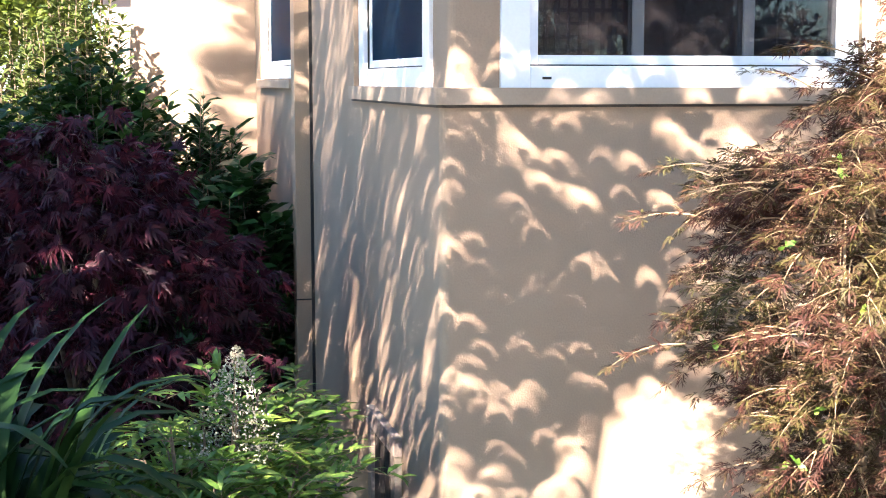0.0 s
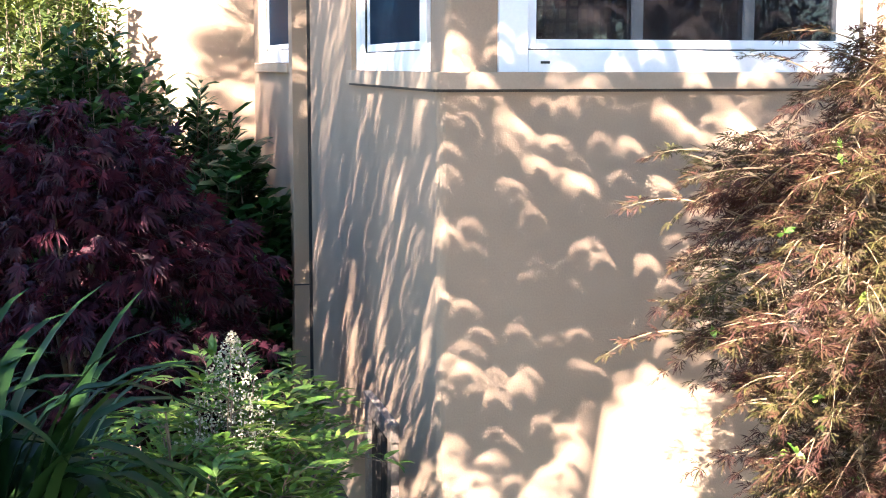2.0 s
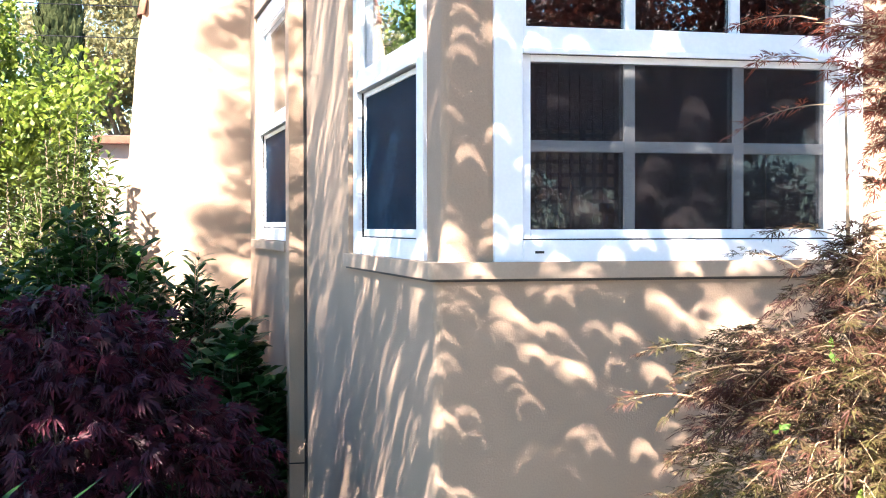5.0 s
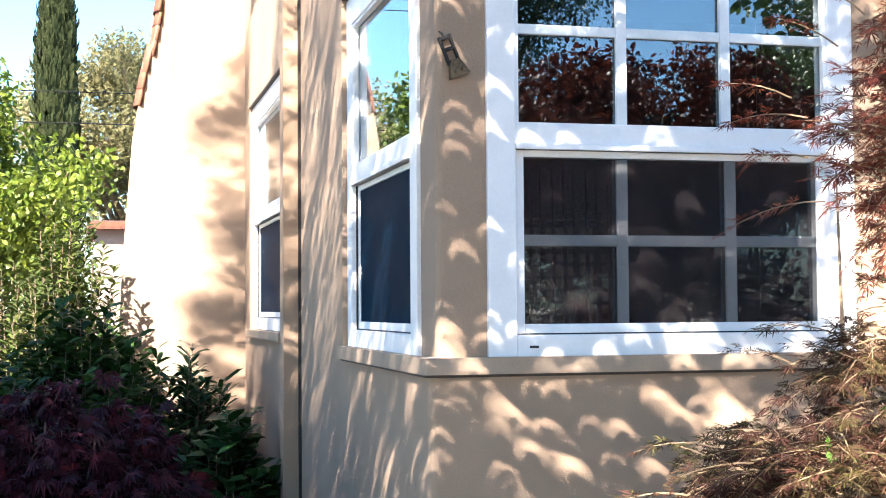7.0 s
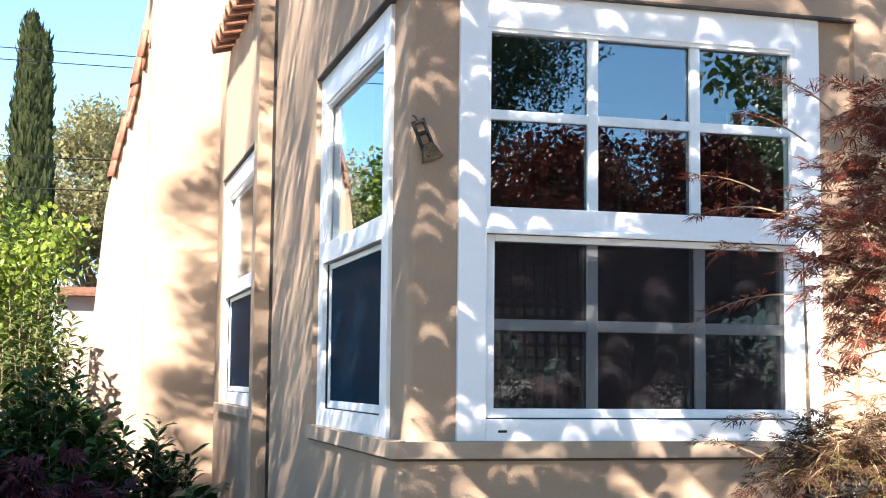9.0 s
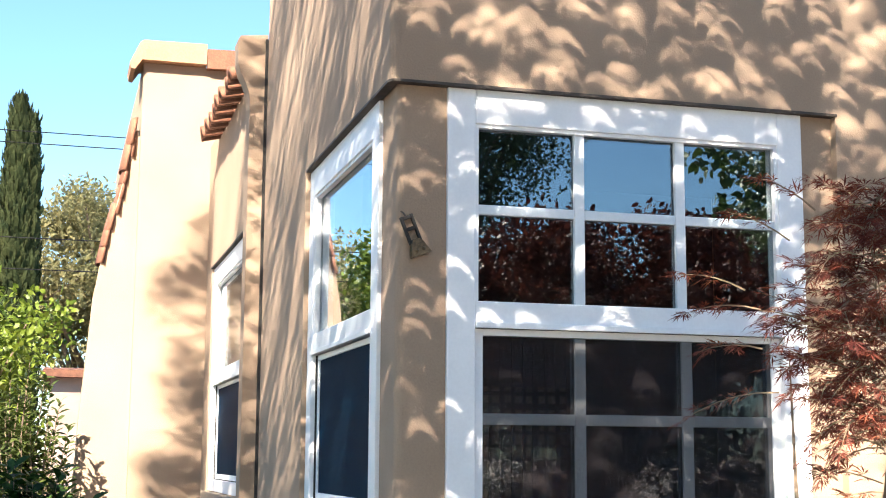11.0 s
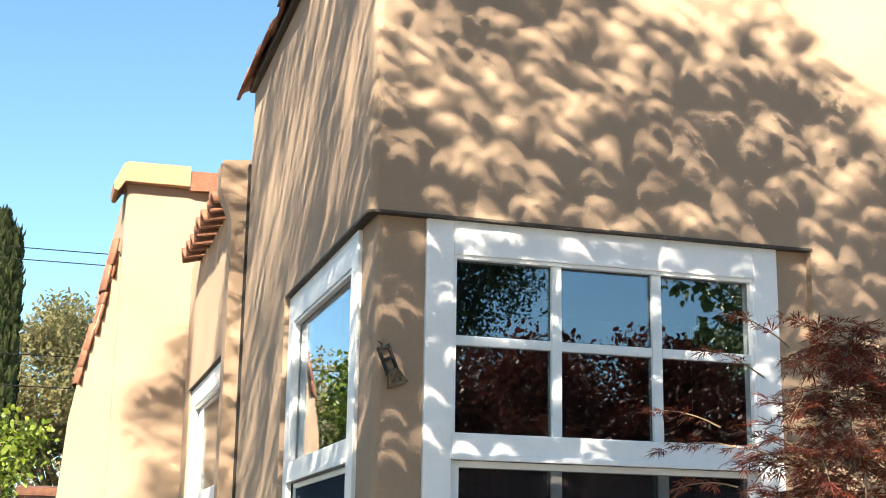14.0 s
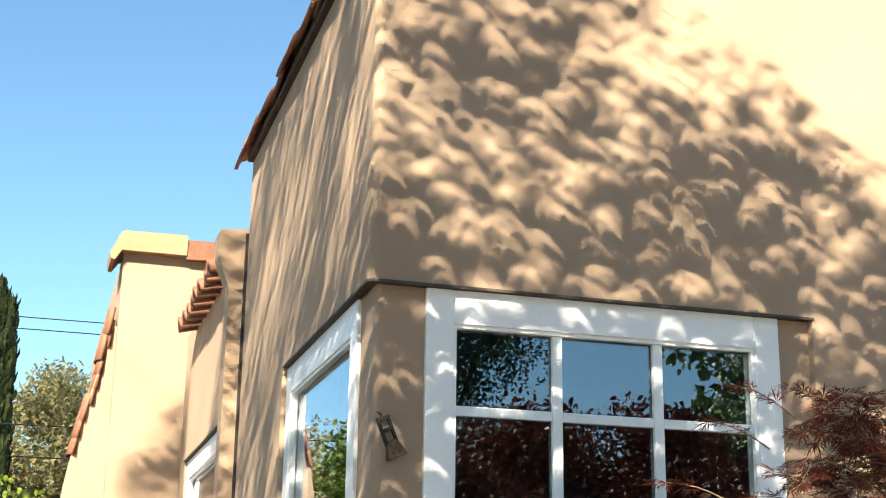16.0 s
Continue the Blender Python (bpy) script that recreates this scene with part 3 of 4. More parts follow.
def branching(r, bm, base, height, spread, n, r0, lean=(0, 0)):
    """A trunk and curved limbs. Returns the limbs' tips and inner points."""
    ends = []
    top = Vector((lean[0], lean[1], height * 0.45))
    tube(bm, [base, base + top * 0.5 + Vector((r.uniform(-1, 1), r.uniform(-1, 1), 0)) * r0, base + top], [r0, r0 * 0.8, r0 * 0.6], 8)
    for k in range(n):
        a = 2 * math.pi * (k + r.random() * 0.7) / n
        out = Vector((math.cos(a), math.sin(a), 0)) * spread * r.uniform(0.55, 1.0)
        s = base + top * r.uniform(0.5, 1.0)
        e = base + Vector((lean[0], lean[1], height * r.uniform(0.62, 0.97))) + out
        m = s.lerp(e, 0.5) + Vector((r.uniform(-0.1, 0.1), r.uniform(-0.1, 0.1), 0.12)) * spread
        tube(bm, [s, m, e], [r0 * 0.45, r0 * 0.28, r0 * 0.08], 6)
        ends += [m, e, m.lerp(e, 0.5)]
        for _ in range(2):
            q = m.lerp(e, r.uniform(0.1, 0.7))
            e2 = q + Vector((r.uniform(-1, 1), r.uniform(-1, 1), r.uniform(-0.2, 0.7))) * spread * 0.4
            tube(bm, [q, e2], [r0 * 0.16, r0 * 0.05], 5)
            ends.append(e2)
    return ends


def leafy_tree(name, label, category, loc, height, spread, count, leaf, mat, seed, r0=0.12, clump=0.5, limbs=9, group="", bark=BARK, low=0.25, width=0.5):
    """A tree or shrub: trunk with limbs and a crown of small leaves in uneven clumps."""
    r = random.Random(seed)
    th = thing(name, label, category, loc, group)
    bm = bmesh.new()
    ends = branching(r, bm, Vector((0, 0, -0.05)), height, spread, limbs, r0)
    part("trunk", bm, bark, th, "", True)
    lv = Leaves()
    centres = list(ends)
    while len(centres) < limbs * 9:
        a, rad = r.uniform(0, 6.283), spread * math.sqrt(r.random())
        z = r.uniform(low, 1.0)
        prof = math.sin(min(1, (1.02 - z) / (1.02 - low) * 1.0) * math.pi / 2) ** 0.6
        centres.append(Vector((math.cos(a) * rad * prof, math.sin(a) * rad * prof, height * z)))
    for _ in range(count):
        c = r.choice(centres)
        off = rnd_dir(r) * clump * r.random() ** 0.5
        p = c + Vector((off.x, off.y, off.z * 0.7))
        if p.z < 0.05:
            continue
        d = rnd_dir(r, -0.1)
        lv.blade(p, d, rnd_dir(r, 0.8), leaf * r.uniform(0.6, 1.25), leaf * width * r.uniform(0.8, 1.2))
    lv.make("crown", mat, th)
    return th


def radius_at(profile, z):
    for (z0, r0), (z1, r1) in zip(profile, profile[1:]):
        if z0 <= z <= z1:
            return r0 + (r1 - r0) * (z - z0) / (z1 - z0)
    return 0.0


def maple(name, label, loc, profile, sprays, per, size, mat, seed, bark=BARK, lobes=5, twig=BARK):
    """A mounding Japanese maple: crooked stems, and sprays of fine leaves that lean outwards and droop."""
    r = random.Random(seed)
    th = thing(name, label, "tree", loc)
    z_lo, z_hi = profile[0][0], profile[-1][0]
    widest = max(q for _, q in profile)
    for k in range(9):
        a = 2 * math.pi * (k + r.random() * 0.6) / 9
        h = z_lo + (z_hi - z_lo) * r.uniform(0.45, 0.95)
        rad = radius_at(profile, h) * r.uniform(0.4, 0.85)
        e = Vector((math.cos(a) * rad, math.sin(a) * rad, h))
        m = Vector((e.x * 0.35 + r.uniform(-0.06, 0.06), e.y * 0.35 + r.uniform(-0.06, 0.06), h * 0.55))
        bm = tube(bmesh.new(), [(r.uniform(-0.02, 0.02), r.uniform(-0.02, 0.02), -0.06), m * 0.5, m, m.lerp(e, 0.5) + Vector((r.uniform(-0.04, 0.04), r.uniform(-0.04, 0.04), 0.05)), e], [0.024, 0.017, 0.012, 0.007, 0.002], 7)
        part("stem", bm, bark, th, "", True)
    lv = Leaves()
    tw = bmesh.new()
    spots = []
    while len(spots) < sprays:
        z = r.uniform(z_lo, z_hi)
        R = radius_at(profile, z)
        if r.random() > ((R / widest) ** 1.2 + 0.05):
            continue
        a = r.uniform(0, 2 * math.pi)
        lump = 1 + 0.36 * noise.noise((math.cos(a) * 2.2, math.sin(a) * 2.2, z * 4.5 + seed))
        if noise.noise((math.cos(a) * R * 4.5, math.sin(a) * R * 4.5, z * 5.5 + 2 * seed)) < -0.12:
            continue
        spots.append((Vector((math.cos(a), math.sin(a), 0)), R * lump * r.random() ** 0.28, z))
    for out, rad, z in spots:
        q = out * rad + Vector((0, 0, z))
        dirn = (out + Vector((r.uniform(-0.7, 0.7), r.uniform(-0.7, 0.7), r.uniform(-0.65, 0.3)))).normalized()
        ln = r.uniform(0.10, 0.20)
        tip = q + dirn * ln + Vector((0, 0, -0.25 * ln))
        mid = q + dirn * ln * 0.5
        tube(tw, [q - dirn * 0.02 - out * 0.03 + Vector((0, 0, -0.02)), q, mid + Vector((0, 0, 0.008)), tip], [0.002, 0.0018, 0.0014, 0.0006], 4)
        for k in range(per):
            g = r.random() ** 0.8
            p = q.lerp(mid, g * 2) if g < 0.5 else mid.lerp(tip, g * 2 - 1)
            p = p + Vector((r.gauss(0, 1), r.gauss(0, 1), r.gauss(0, 0.7))) * 0.016
            ld = (dirn * 0.8 + rnd_dir(r) * 0.85 + Vector((0, 0, -0.2))).normalized()
            lv.palm(r, p, ld, rnd_dir(r, 1.1), size * r.uniform(0.6, 1.25), lobes, 0.2, 0.25)
    tagged(part("twig", tw, twig, th), kind="stuff")
    lv.make("foliage", mat, th)
    return th


def nandina(loc, seed, canes, height, spread, label, flowers=()):
    """Upright canes with feathery compound leaves."""
    r = random.Random(seed)
    th = thing("nandina_shrub", label, "shrub", loc)
    bm = bmesh.new()
    lv = Leaves()
    for k in range(canes):
        a, rad = r.uniform(0, 6.283), spread * math.sqrt(r.random())
        e = Vector((math.cos(a) * rad, math.sin(a) * rad, height * r.uniform(0.6, 1.0) * (1 - 0.35 * (rad / spread) ** 2)))
        b0 = Vector((e.x * 0.3, e.y * 0.3, -0.04))
        tube(bm, [b0, b0.lerp(e, 0.6) + Vector((0, 0, 0.05)), e], [0.007, 0.005, 0.003], 5)
        for j in range(11):
            f = 0.35 + 0.65 * (j + r.random()) / 11
            q = b0.lerp(e, f) + Vector((0, 0, 0.04 * math.sin(f * 3)))
            out = (Vector((math.cos(a + r.uniform(-2.2, 2.2)), math.sin(a + r.uniform(-2.2, 2.2)), r.uniform(0.0, 0.7)))).normalized()
            ln = r.uniform(0.14, 0.26)
            mid = q + out * ln * 0.5 + Vector((0, 0, 0.015))
            end = q + out * ln + Vector((0, 0, -0.03))
            tube(bm, [q, mid, end], [0.002, 0.0016, 0.001], 4)
            side_v = out.cross(Vector((0, 0, 1))).normalized()
            for i in range(6):
                g = (i + 1) / 6
                p = q.lerp(end, g) + Vector((0, 0, 0.03 * math.sin(g * math.pi)))
                for s in (-1, 1):
                    d = (out * r.uniform(0.5, 1.0) + side_v * s * r.uniform(0.6, 1.1) + Vector((0, 0, r.uniform(-0.25, 0.35)))).normalized()
                    L = r.uniform(0.06, 0.095)
                    lv.blade(p, d, Vector((r.uniform(-0.5, 0.5), r.uniform(-0.5, 0.5), 1)), L, L * 0.25, 0.15, 0.32)
            lv.blade(end, out, Vector((0, 0, 1)), 0.06, 0.018)
    part("cane", bm, BARK, th)
    lv.make("foliage", NANDINA_LEAF, th)
    for fx, fy, fz, fh in flowers:
        fl = Leaves()
        stalk = bmesh.new()
        tube(stalk, [(fx * 0.5, fy * 0.5, 0.2), (fx, fy, fz), (fx + 0.02, fy, fz + fh)], [0.004, 0.003, 0.0015], 5)
        for _ in range(900):
            f = r.random() ** 1.4
            rad = (1 - f) ** 0.8 * fh * 0.48 + 0.006
            a = r.uniform(0, 6.283)
            p = Vector((fx + 0.02 * f + math.cos(a) * rad * r.uniform(0.4, 1), fy + math.sin(a) * rad * r.uniform(0.4, 1), fz + fh * f))
            for _ in range(2):
                fl.blade(p, rnd_dir(r), rnd_dir(r), 0.008, 0.006)
        part("flower_stalk", stalk, PALE_BARK, th)
        fl.make("flower_panicle", PALE_FLOWER, th, "pale cream flower panicle")
    return th


def strap_plant(loc, seed, n, length, label):
    """A clump of arching strap leaves, each a leaf of its own."""
    r = random.Random(seed)
    th = thing("strap_leaf_plant", label, "plant", loc, "strap-leaf clumps")
    for k in range(n):
        a = r.uniform(0, 6.283)
        L = length * r.uniform(0.75, 1.08)
        w = r.uniform(0.065, 0.095)
        droop = r.uniform(0.5, 3.0)
        out = Vector((math.cos(a), math.sin(a), 0))
        sd = Vector((-math.sin(a), math.cos(a), 0))
        p = out * r.uniform(0.0, 0.06)
        d = (out * r.uniform(0.02, 0.22) + Vector((0, 0, 1))).normalized()
        V, F = [], []
        seg = 14
        for i in range(seg + 1):
            f = i / seg
            ww = w * (1 - f ** 4) * (0.5 + 0.5 * min(1, f * 3))
            lift = Vector((0, 0, 1)) * 0.18 * ww
            V += [tuple(p + sd * ww / 2 + lift), tuple(p), tuple(p - sd * ww / 2 + lift)]
            bend = max(0, f - 0.38) * droop
            d = (d + Vector((0, 0, -bend * 0.46)) + out * bend * 0.24).normalized()
            p = p + d * L / seg
        for i in range(seg):
            q = i * 3
            F += [(q, q + 1, q + 4, q + 3), (q + 1, q + 2, q + 5, q + 4)]
        raw("leaf", V, F, STRAP_LEAF, th, "", True)
    return th


def laurel(name, loc, seed, height, spread, n, leaf, mat, label, width=0.34, group=""):
    """An evergreen shrub with leaves set along upright shoots."""
    r = random.Random(seed)
    th = thing(name, label, "shrub", loc, group)
    bm = bmesh.new()
    lv = Leaves()
    for k in range(n):
        a, rad = r.uniform(0, 6.283), spread * math.sqrt(r.random())
        e = Vector((math.cos(a) * rad, math.sin(a) * rad, height * r.uniform(0.35, 1.0) * (1 - 0.3 * (rad / spread) ** 2)))
        b0 = Vector((e.x * 0.4, e.y * 0.4, max(0, e.z - 0.9) * 0.9 - 0.05))
        tube(bm, [b0, b0.lerp(e, 0.55) + Vector((r.uniform(-0.04, 0.04), r.uniform(-0.04, 0.04), 0)), e], [0.008, 0.005, 0.0015], 5)
        L = (e - b0).length
        cnt = max(8, int(min(L, 0.6) / (leaf * 0.20)))
        for j in range(cnt):
            q = e.lerp(b0, (j / cnt) * min(1, 0.6 / L))
            ang = j * 2.4 + r.uniform(-0.4, 0.4)
            d = Vector((math.cos(ang), math.sin(ang), r.uniform(0.0, 1.0))).normalized()
            lv.blade(q, d, Vector((0, 0, 1)) + rnd_dir(r) * 0.5, leaf * r.uniform(0.7, 1.2), leaf * width * r.uniform(0.85, 1.15), 0.1, 0.5)
    part("stem", bm, BARK, th)
    lv.make("foliage", mat, th)
    return th


strap_plant((-1.34, -0.62, -0.02), 11, 34, 1.38, "glossy dark green strap-leaf clump in the bed")
strap_plant((-1.52, -0.50, -0.02), 12, 28, 1.38, "glossy dark green strap-leaf clump in the bed")
strap_plant((-1.22, -0.30, -0.02), 13, 24, 1.2, "glossy dark green strap-leaf clump in the bed")
nandina((-0.72, 0.10, 0), 21, 42, 1.02, 0.42, "bright green nandina shrub with pale flower spike", [(0.06, -0.12, 0.74, 0.34)])
nandina((-0.88, -0.34, 0), 22, 30, 0.86, 0.30, "bright green feathery nandina shrub by the wall")
nandina((-0.44, 0.75, 0), 23, 6, 1.05, 0.10, "slender green nandina shrub against the wall")
maple("red_maple", "dark crimson Japanese maple mounding over the bed", (-1.10, 1.45, 0), [(0.35, 0.45), (0.6, 0.58), (0.95, 0.62), (1.2, 0.52), (1.42, 0.36), (1.6, 0.22), (1.74, 0.05)], 1300, 7, 0.07, RED_LEAF, 31, lobes=7, twig=DARKWOOD)
laurel("laurel_shrub", (-0.36, 3.05, 0), 41, 1.65, 0.30, 190, 0.12, LAUREL_LEAF, "glossy dark green laurel shrub beside the wall", 0.5)
laurel("laurel_shrub", (-0.55, 4.0, 0), 42, 2.0, 0.34, 170, 0.12, LAUREL_LEAF, "dark green shrub with slender upright shoots", 0.24)
laurel("hedge_shrub", (-1.10, 3.6, 0), 43, 2.1, 0.55, 520, 0.10, GREEN_LEAF, "dense green evergreen shrub in the garden bed", 0.45)
laurel("hedge_shrub", (-0.92, 4.25, 0), 47, 2.0, 0.34, 260, 0.10, GREEN_LEAF, "dense green evergreen shrub in the garden bed", 0.45)
laurel("hedge_shrub", (-1.18, 4.75, 0), 46, 2.75, 0.38, 300, 0.07, OLIVE_LEAF, "sunlit olive green shrub with small pale leaves", 0.35)
laurel("hedge_shrub", (-1.75, 3.2, 0), 44, 2.0, 0.55, 420, 0.10, GREEN_LEAF, "dense green evergreen shrub in the garden bed", 0.45)
laurel("hedge_shrub", (-1.6, 5.4, 0), 45, 2.4, 0.65, 380, 0.075, OLIVE_LEAF, "olive green shrub with small pale leaves", 0.35)


def lace_maple(loc, seed):
    """A weeping laceleaf maple: a mounded skirt, a thin neck and a loose upper tier, in layered sprays of finely cut leaves."""
    r = random.Random(seed)
    th = thing("lace_maple", "weeping laceleaf Japanese maple with bronze-green feathery leaves", "tree", loc)
    skirt = [(0.30, 0.16), (0.70, 0.30), (0.92, 0.38), (1.05, 0.46), (1.15, 0.60), (1.38, 0.60), (1.55, 0.56), (1.66, 0.52), (1.76, 0.40), (1.86, 0.26), (1.96, 0.10)]
    crown = [(2.02, 0.05), (2.14, 0.20), (2.25, 0.30), (2.45, 0.32), (2.58, 0.28), (2.70, 0.20), (2.80, 0.08)]
    shift = Vector((0.13, 0.0, 0))
    lv, low, tw = Leaves(), Leaves(), bmesh.new()

    def leaf(bag, p, d, up, size):
        """One laceleaf: seven long lobes, each toothed on both sides."""
        s = d.cross(up)
        s = s.normalized() if s.length > 1e-4 else d.orthogonal().normalized()
        for k in range(5):
            f = k / 2 - 1
            a = f * 1.25 + r.uniform(-0.12, 0.12)
            dd, ss = d * math.cos(a) + s * math.sin(a), s * math.cos(a) - d * math.sin(a)
            L = size * (1 - 0.45 * abs(f)) * r.uniform(0.85, 1.1)
            drop = r.uniform(0.0, 0.3)
            bag.sliver(p, dd, ss, L, size * 0.10, drop)
            for t, side in ((0.38, 1), (0.55, -1)):
                q = p + dd * L * t + Vector((0, 0, -drop * L * t * t))
                bag.sliver(q, (dd * 0.75 + ss * side * 0.65).normalized(), ss, L * 0.38, size * 0.05, drop)

    def spray(bag, q, out, length, lift, fall, size, count):
        """A thin twig that arches out, with leaves in pairs along it."""
        side = out.cross(Vector((0, 0, 1))).normalized()
        wig = r.uniform(-0.25, 0.25)
        pts = []
        for i in range(6):
            f = i / 5
            pts.append(q + (out + side * wig * f) * length * f + Vector((0, 0, (lift * f - fall * f * f) * length)))
        tube(tw, pts, [0.0028, 0.0024, 0.0020, 0.0016, 0.0012, 0.0006], 4)
        for k in range(count):
            f = 0.22 + 0.78 * (k + r.random() * 0.6) / count
            i = min(4, int(f * 5))
            p = pts[i].lerp(pts[i + 1], f * 5 - i)
            run = (pts[i + 1] - pts[i]).normalized()
            for sgn in (-1, 1):
                d = (run * r.uniform(0.4, 1.0) + side * sgn * r.uniform(0.4, 1.0) + Vector((0, 0, r.uniform(-0.5, 0.6)))).normalized()
                leaf(bag, p + d * r.uniform(0.004, 0.018), d, Vector((r.uniform(-0.7, 0.7), r.uniform(-0.7, 0.7), 1)), size * r.uniform(0.7, 1.2))
        leaf(bag, pts[5], (pts[5] - pts[4]).normalized(), Vector((0, 0, 1)), size)

    for k in range(9):
        a = 2 * math.pi * (k + r.random() * 0.6) / 9
        tall = k % 3 == 0
        h = r.uniform(2.35, 2.65) if tall else r.uniform(1.2, 1.7)
        rad = radius_at(crown if tall else skirt, h) * r.uniform(0.5, 0.8)
        e = Vector((math.cos(a) * rad, math.sin(a) * rad, h)) + (shift if tall else Vector())
        m = Vector((e.x * 0.35 + r.uniform(-0.06, 0.06), e.y * 0.35 + r.uniform(-0.06, 0.06), h * 0.6))
        bm = tube(bmesh.new(), [(r.uniform(-0.02, 0.02), r.uniform(-0.02, 0.02), -0.06), m * 0.5, m, m.lerp(e, 0.5) + Vector((r.uniform(-0.05, 0.05), r.uniform(-0.05, 0.05), 0.05)), e], [0.024, 0.017, 0.011, 0.006, 0.002], 7)
        part("stem", bm, PALE_BARK, th, "", True)
    for outline, base, bag, total, step, size in ((skirt, Vector(), low, 2000, 0.12, 0.046), (crown, shift, lv, 260, 0.14, 0.050)):
        made = 0
        widest = max(q for _, q in outline)
        while made < total:
            z = r.uniform(outline[0][0], outline[-1][0])
            z = (math.floor(z / step) + 0.5 + r.gauss(0, 0.26)) * step
            R = radius_at(outline, z)
            if r.random() > R / widest + 0.05:
                continue
            a = r.uniform(0, 2 * math.pi)
            c, s = math.cos(a), math.sin(a)
            gap = noise.noise((c * R * 5 + 7.3, s * R * 5, z * 6.0 + seed))
            if gap < (-0.16 if outline is skirt else -0.02):
                continue
            out = Vector((c, s, 0))
            rad = R * (0.86 + 0.34 * gap) * r.random() ** (0.35 if outline is skirt else 0.6)
            length = r.uniform(0.10, 0.21)
            spray(bag, base + out * max(0.0, rad - length * 0.75) + Vector((0, 0, z + 0.02)), (out + Vector((r.gauss(0, 0.45), r.gauss(0, 0.45), 0))).normalized(), length, r.uniform(0.0, 0.6), r.uniform(0.1, 0.8), size, 4)
            made += 1
    # long loose shoots at the outline
    for u, z, length, lift, bag in ((-0.24, 2.53, 0.18, 0.6, lv), (-0.20, 2.48, 0.20, 0.3, lv), (-0.16, 2.27, 0.26, 0.05, lv), (-0.20, 2.38, 0.16, 0.3, lv), (-0.05, 2.74, 0.16, 0.9, lv), (0.08, 2.74, 0.14, 1.0, lv), (-0.12, 2.66, 0.18, 0.7, lv),
                                    (-0.50, 1.54, 0.20, 0.3, low), (-0.44, 1.66, 0.20, 0.3, low), (-0.54, 1.22, 0.20, 0.1, low), (-0.32, 0.92, 0.20, 0.0, low), (-0.14, 1.94, 0.20, 0.4, low), (-0.24, 1.86, 0.16, 0.6, low)):
        spray(bag, Vector((u * 0.97 + 0.02, -u * 0.23, z)), Vector((-0.93, 0.25 + r.uniform(-0.25, 0.25), 0)).normalized(), length, lift, 0.35, 0.045, 6)
    tagged(part("twig", tw, PALE_BARK, th), kind="stuff")
    low.make("foliage", LACE_LEAF, th, "bronze-green feathery skirt")
    lv.make("foliage", LACE_TOP, th, "dark red-brown feathery upper tier")
    young = Leaves()
    for _ in range(36):
        z = r.uniform(0.9, 1.8)
        a = r.uniform(0, 2 * math.pi)
        p = Vector((math.cos(a), math.sin(a), 0)) * radius_at(skirt, z) * r.uniform(0.7, 0.95) + Vector((0, 0, z))
        for _ in range(3):
            young.blade(p, rnd_dir(r), rnd_dir(r, 0.5), r.uniform(0.018, 0.036), r.uniform(0.010, 0.018))
    young.make("young_leaves", NANDINA_LEAF, th, "lime green young leaves")


lace_maple((0.90, -1.10, 0), 33)


# ---- trees round the garden ----
leafy_tree("lime_tree", "sunlit lime green young tree beyond the bed", "tree", (-2.2, 9.5, 0), 4.3, 1.05, 15000, 0.085, LIME_LEAF, 51, 0.08, 0.42, group="garden trees")
leafy_tree("lime_tree", "sunlit lime green young tree beyond the bed", "tree", (-4.0, 11.5, 0), 5.0, 1.5, 12000, 0.1, LIME_LEAF, 52, 0.09, 0.5, group="garden trees")
leafy_tree("plum_tree", "purple-leaved plum tree in the far garden", "tree", (-5.2, 17, 0), 5.2, 1.8, 5000, 0.13, RED_LEAF, 53, 0.1, 0.5)
leafy_tree("far_tree", "grey-green eucalyptus-like tree with pale branches", "tree", (0.2, 48, 0), 11.5, 4.2, 40000, 0.2, FAR_LEAF, 54, 0.3, 1.2, 14, bark=PALE_BARK)
leafy_tree("far_tree", "grey-green eucalyptus-like tree with pale branches", "tree", (-7.5, 52, 0), 11, 4.5, 26000, 0.22, FAR_LEAF, 55, 0.3, 1.3, 14, bark=PALE_BARK)


def cypress(loc, height, radius, seed):
    r = random.Random(seed)
    th = thing("cypress_tree", "tall narrow dark green Italian cypress", "tree", loc)
    part("trunk", tube(bmesh.new(), [(0, 0, -0.1), (0, 0, height * 0.5), (0, 0, height * 0.95)], [0.22, 0.15, 0.02], 8), BARK, th)
    lv = Leaves()
    for tip, share, off in ((1.0, 9000, 0.0), (0.955, 5000, 0.34)):
        for _ in range(share):
            f = r.random()
            a = r.uniform(0, 6.283)
            lump = 1 + 0.35 * noise.noise((math.cos(a) * 2, math.sin(a) * 2, f * 22 + tip))
            rad = radius * (1 if off == 0 else 0.7) * min(1, f * 9) ** 0.5 * (1 - f) ** 0.42 * r.uniform(0.6, 1.1) * lump
            p = Vector((off + math.cos(a) * rad, math.sin(a) * rad, 0.4 + f * (height * tip - 0.4)))
            lv.blade(p, Vector((math.cos(a) * r.uniform(0.1, 0.7), math.sin(a) * r.uniform(0.1, 0.7), 1)), Vector((math.cos(a), math.sin(a), 0)) + rnd_dir(r) * 0.6, r.uniform(0.2, 0.5), 0.11)
    lv.make("crown", CYPRESS_LEAF, th)


cypress((-2.25, 36, 0), 12.0, 0.62, 61)


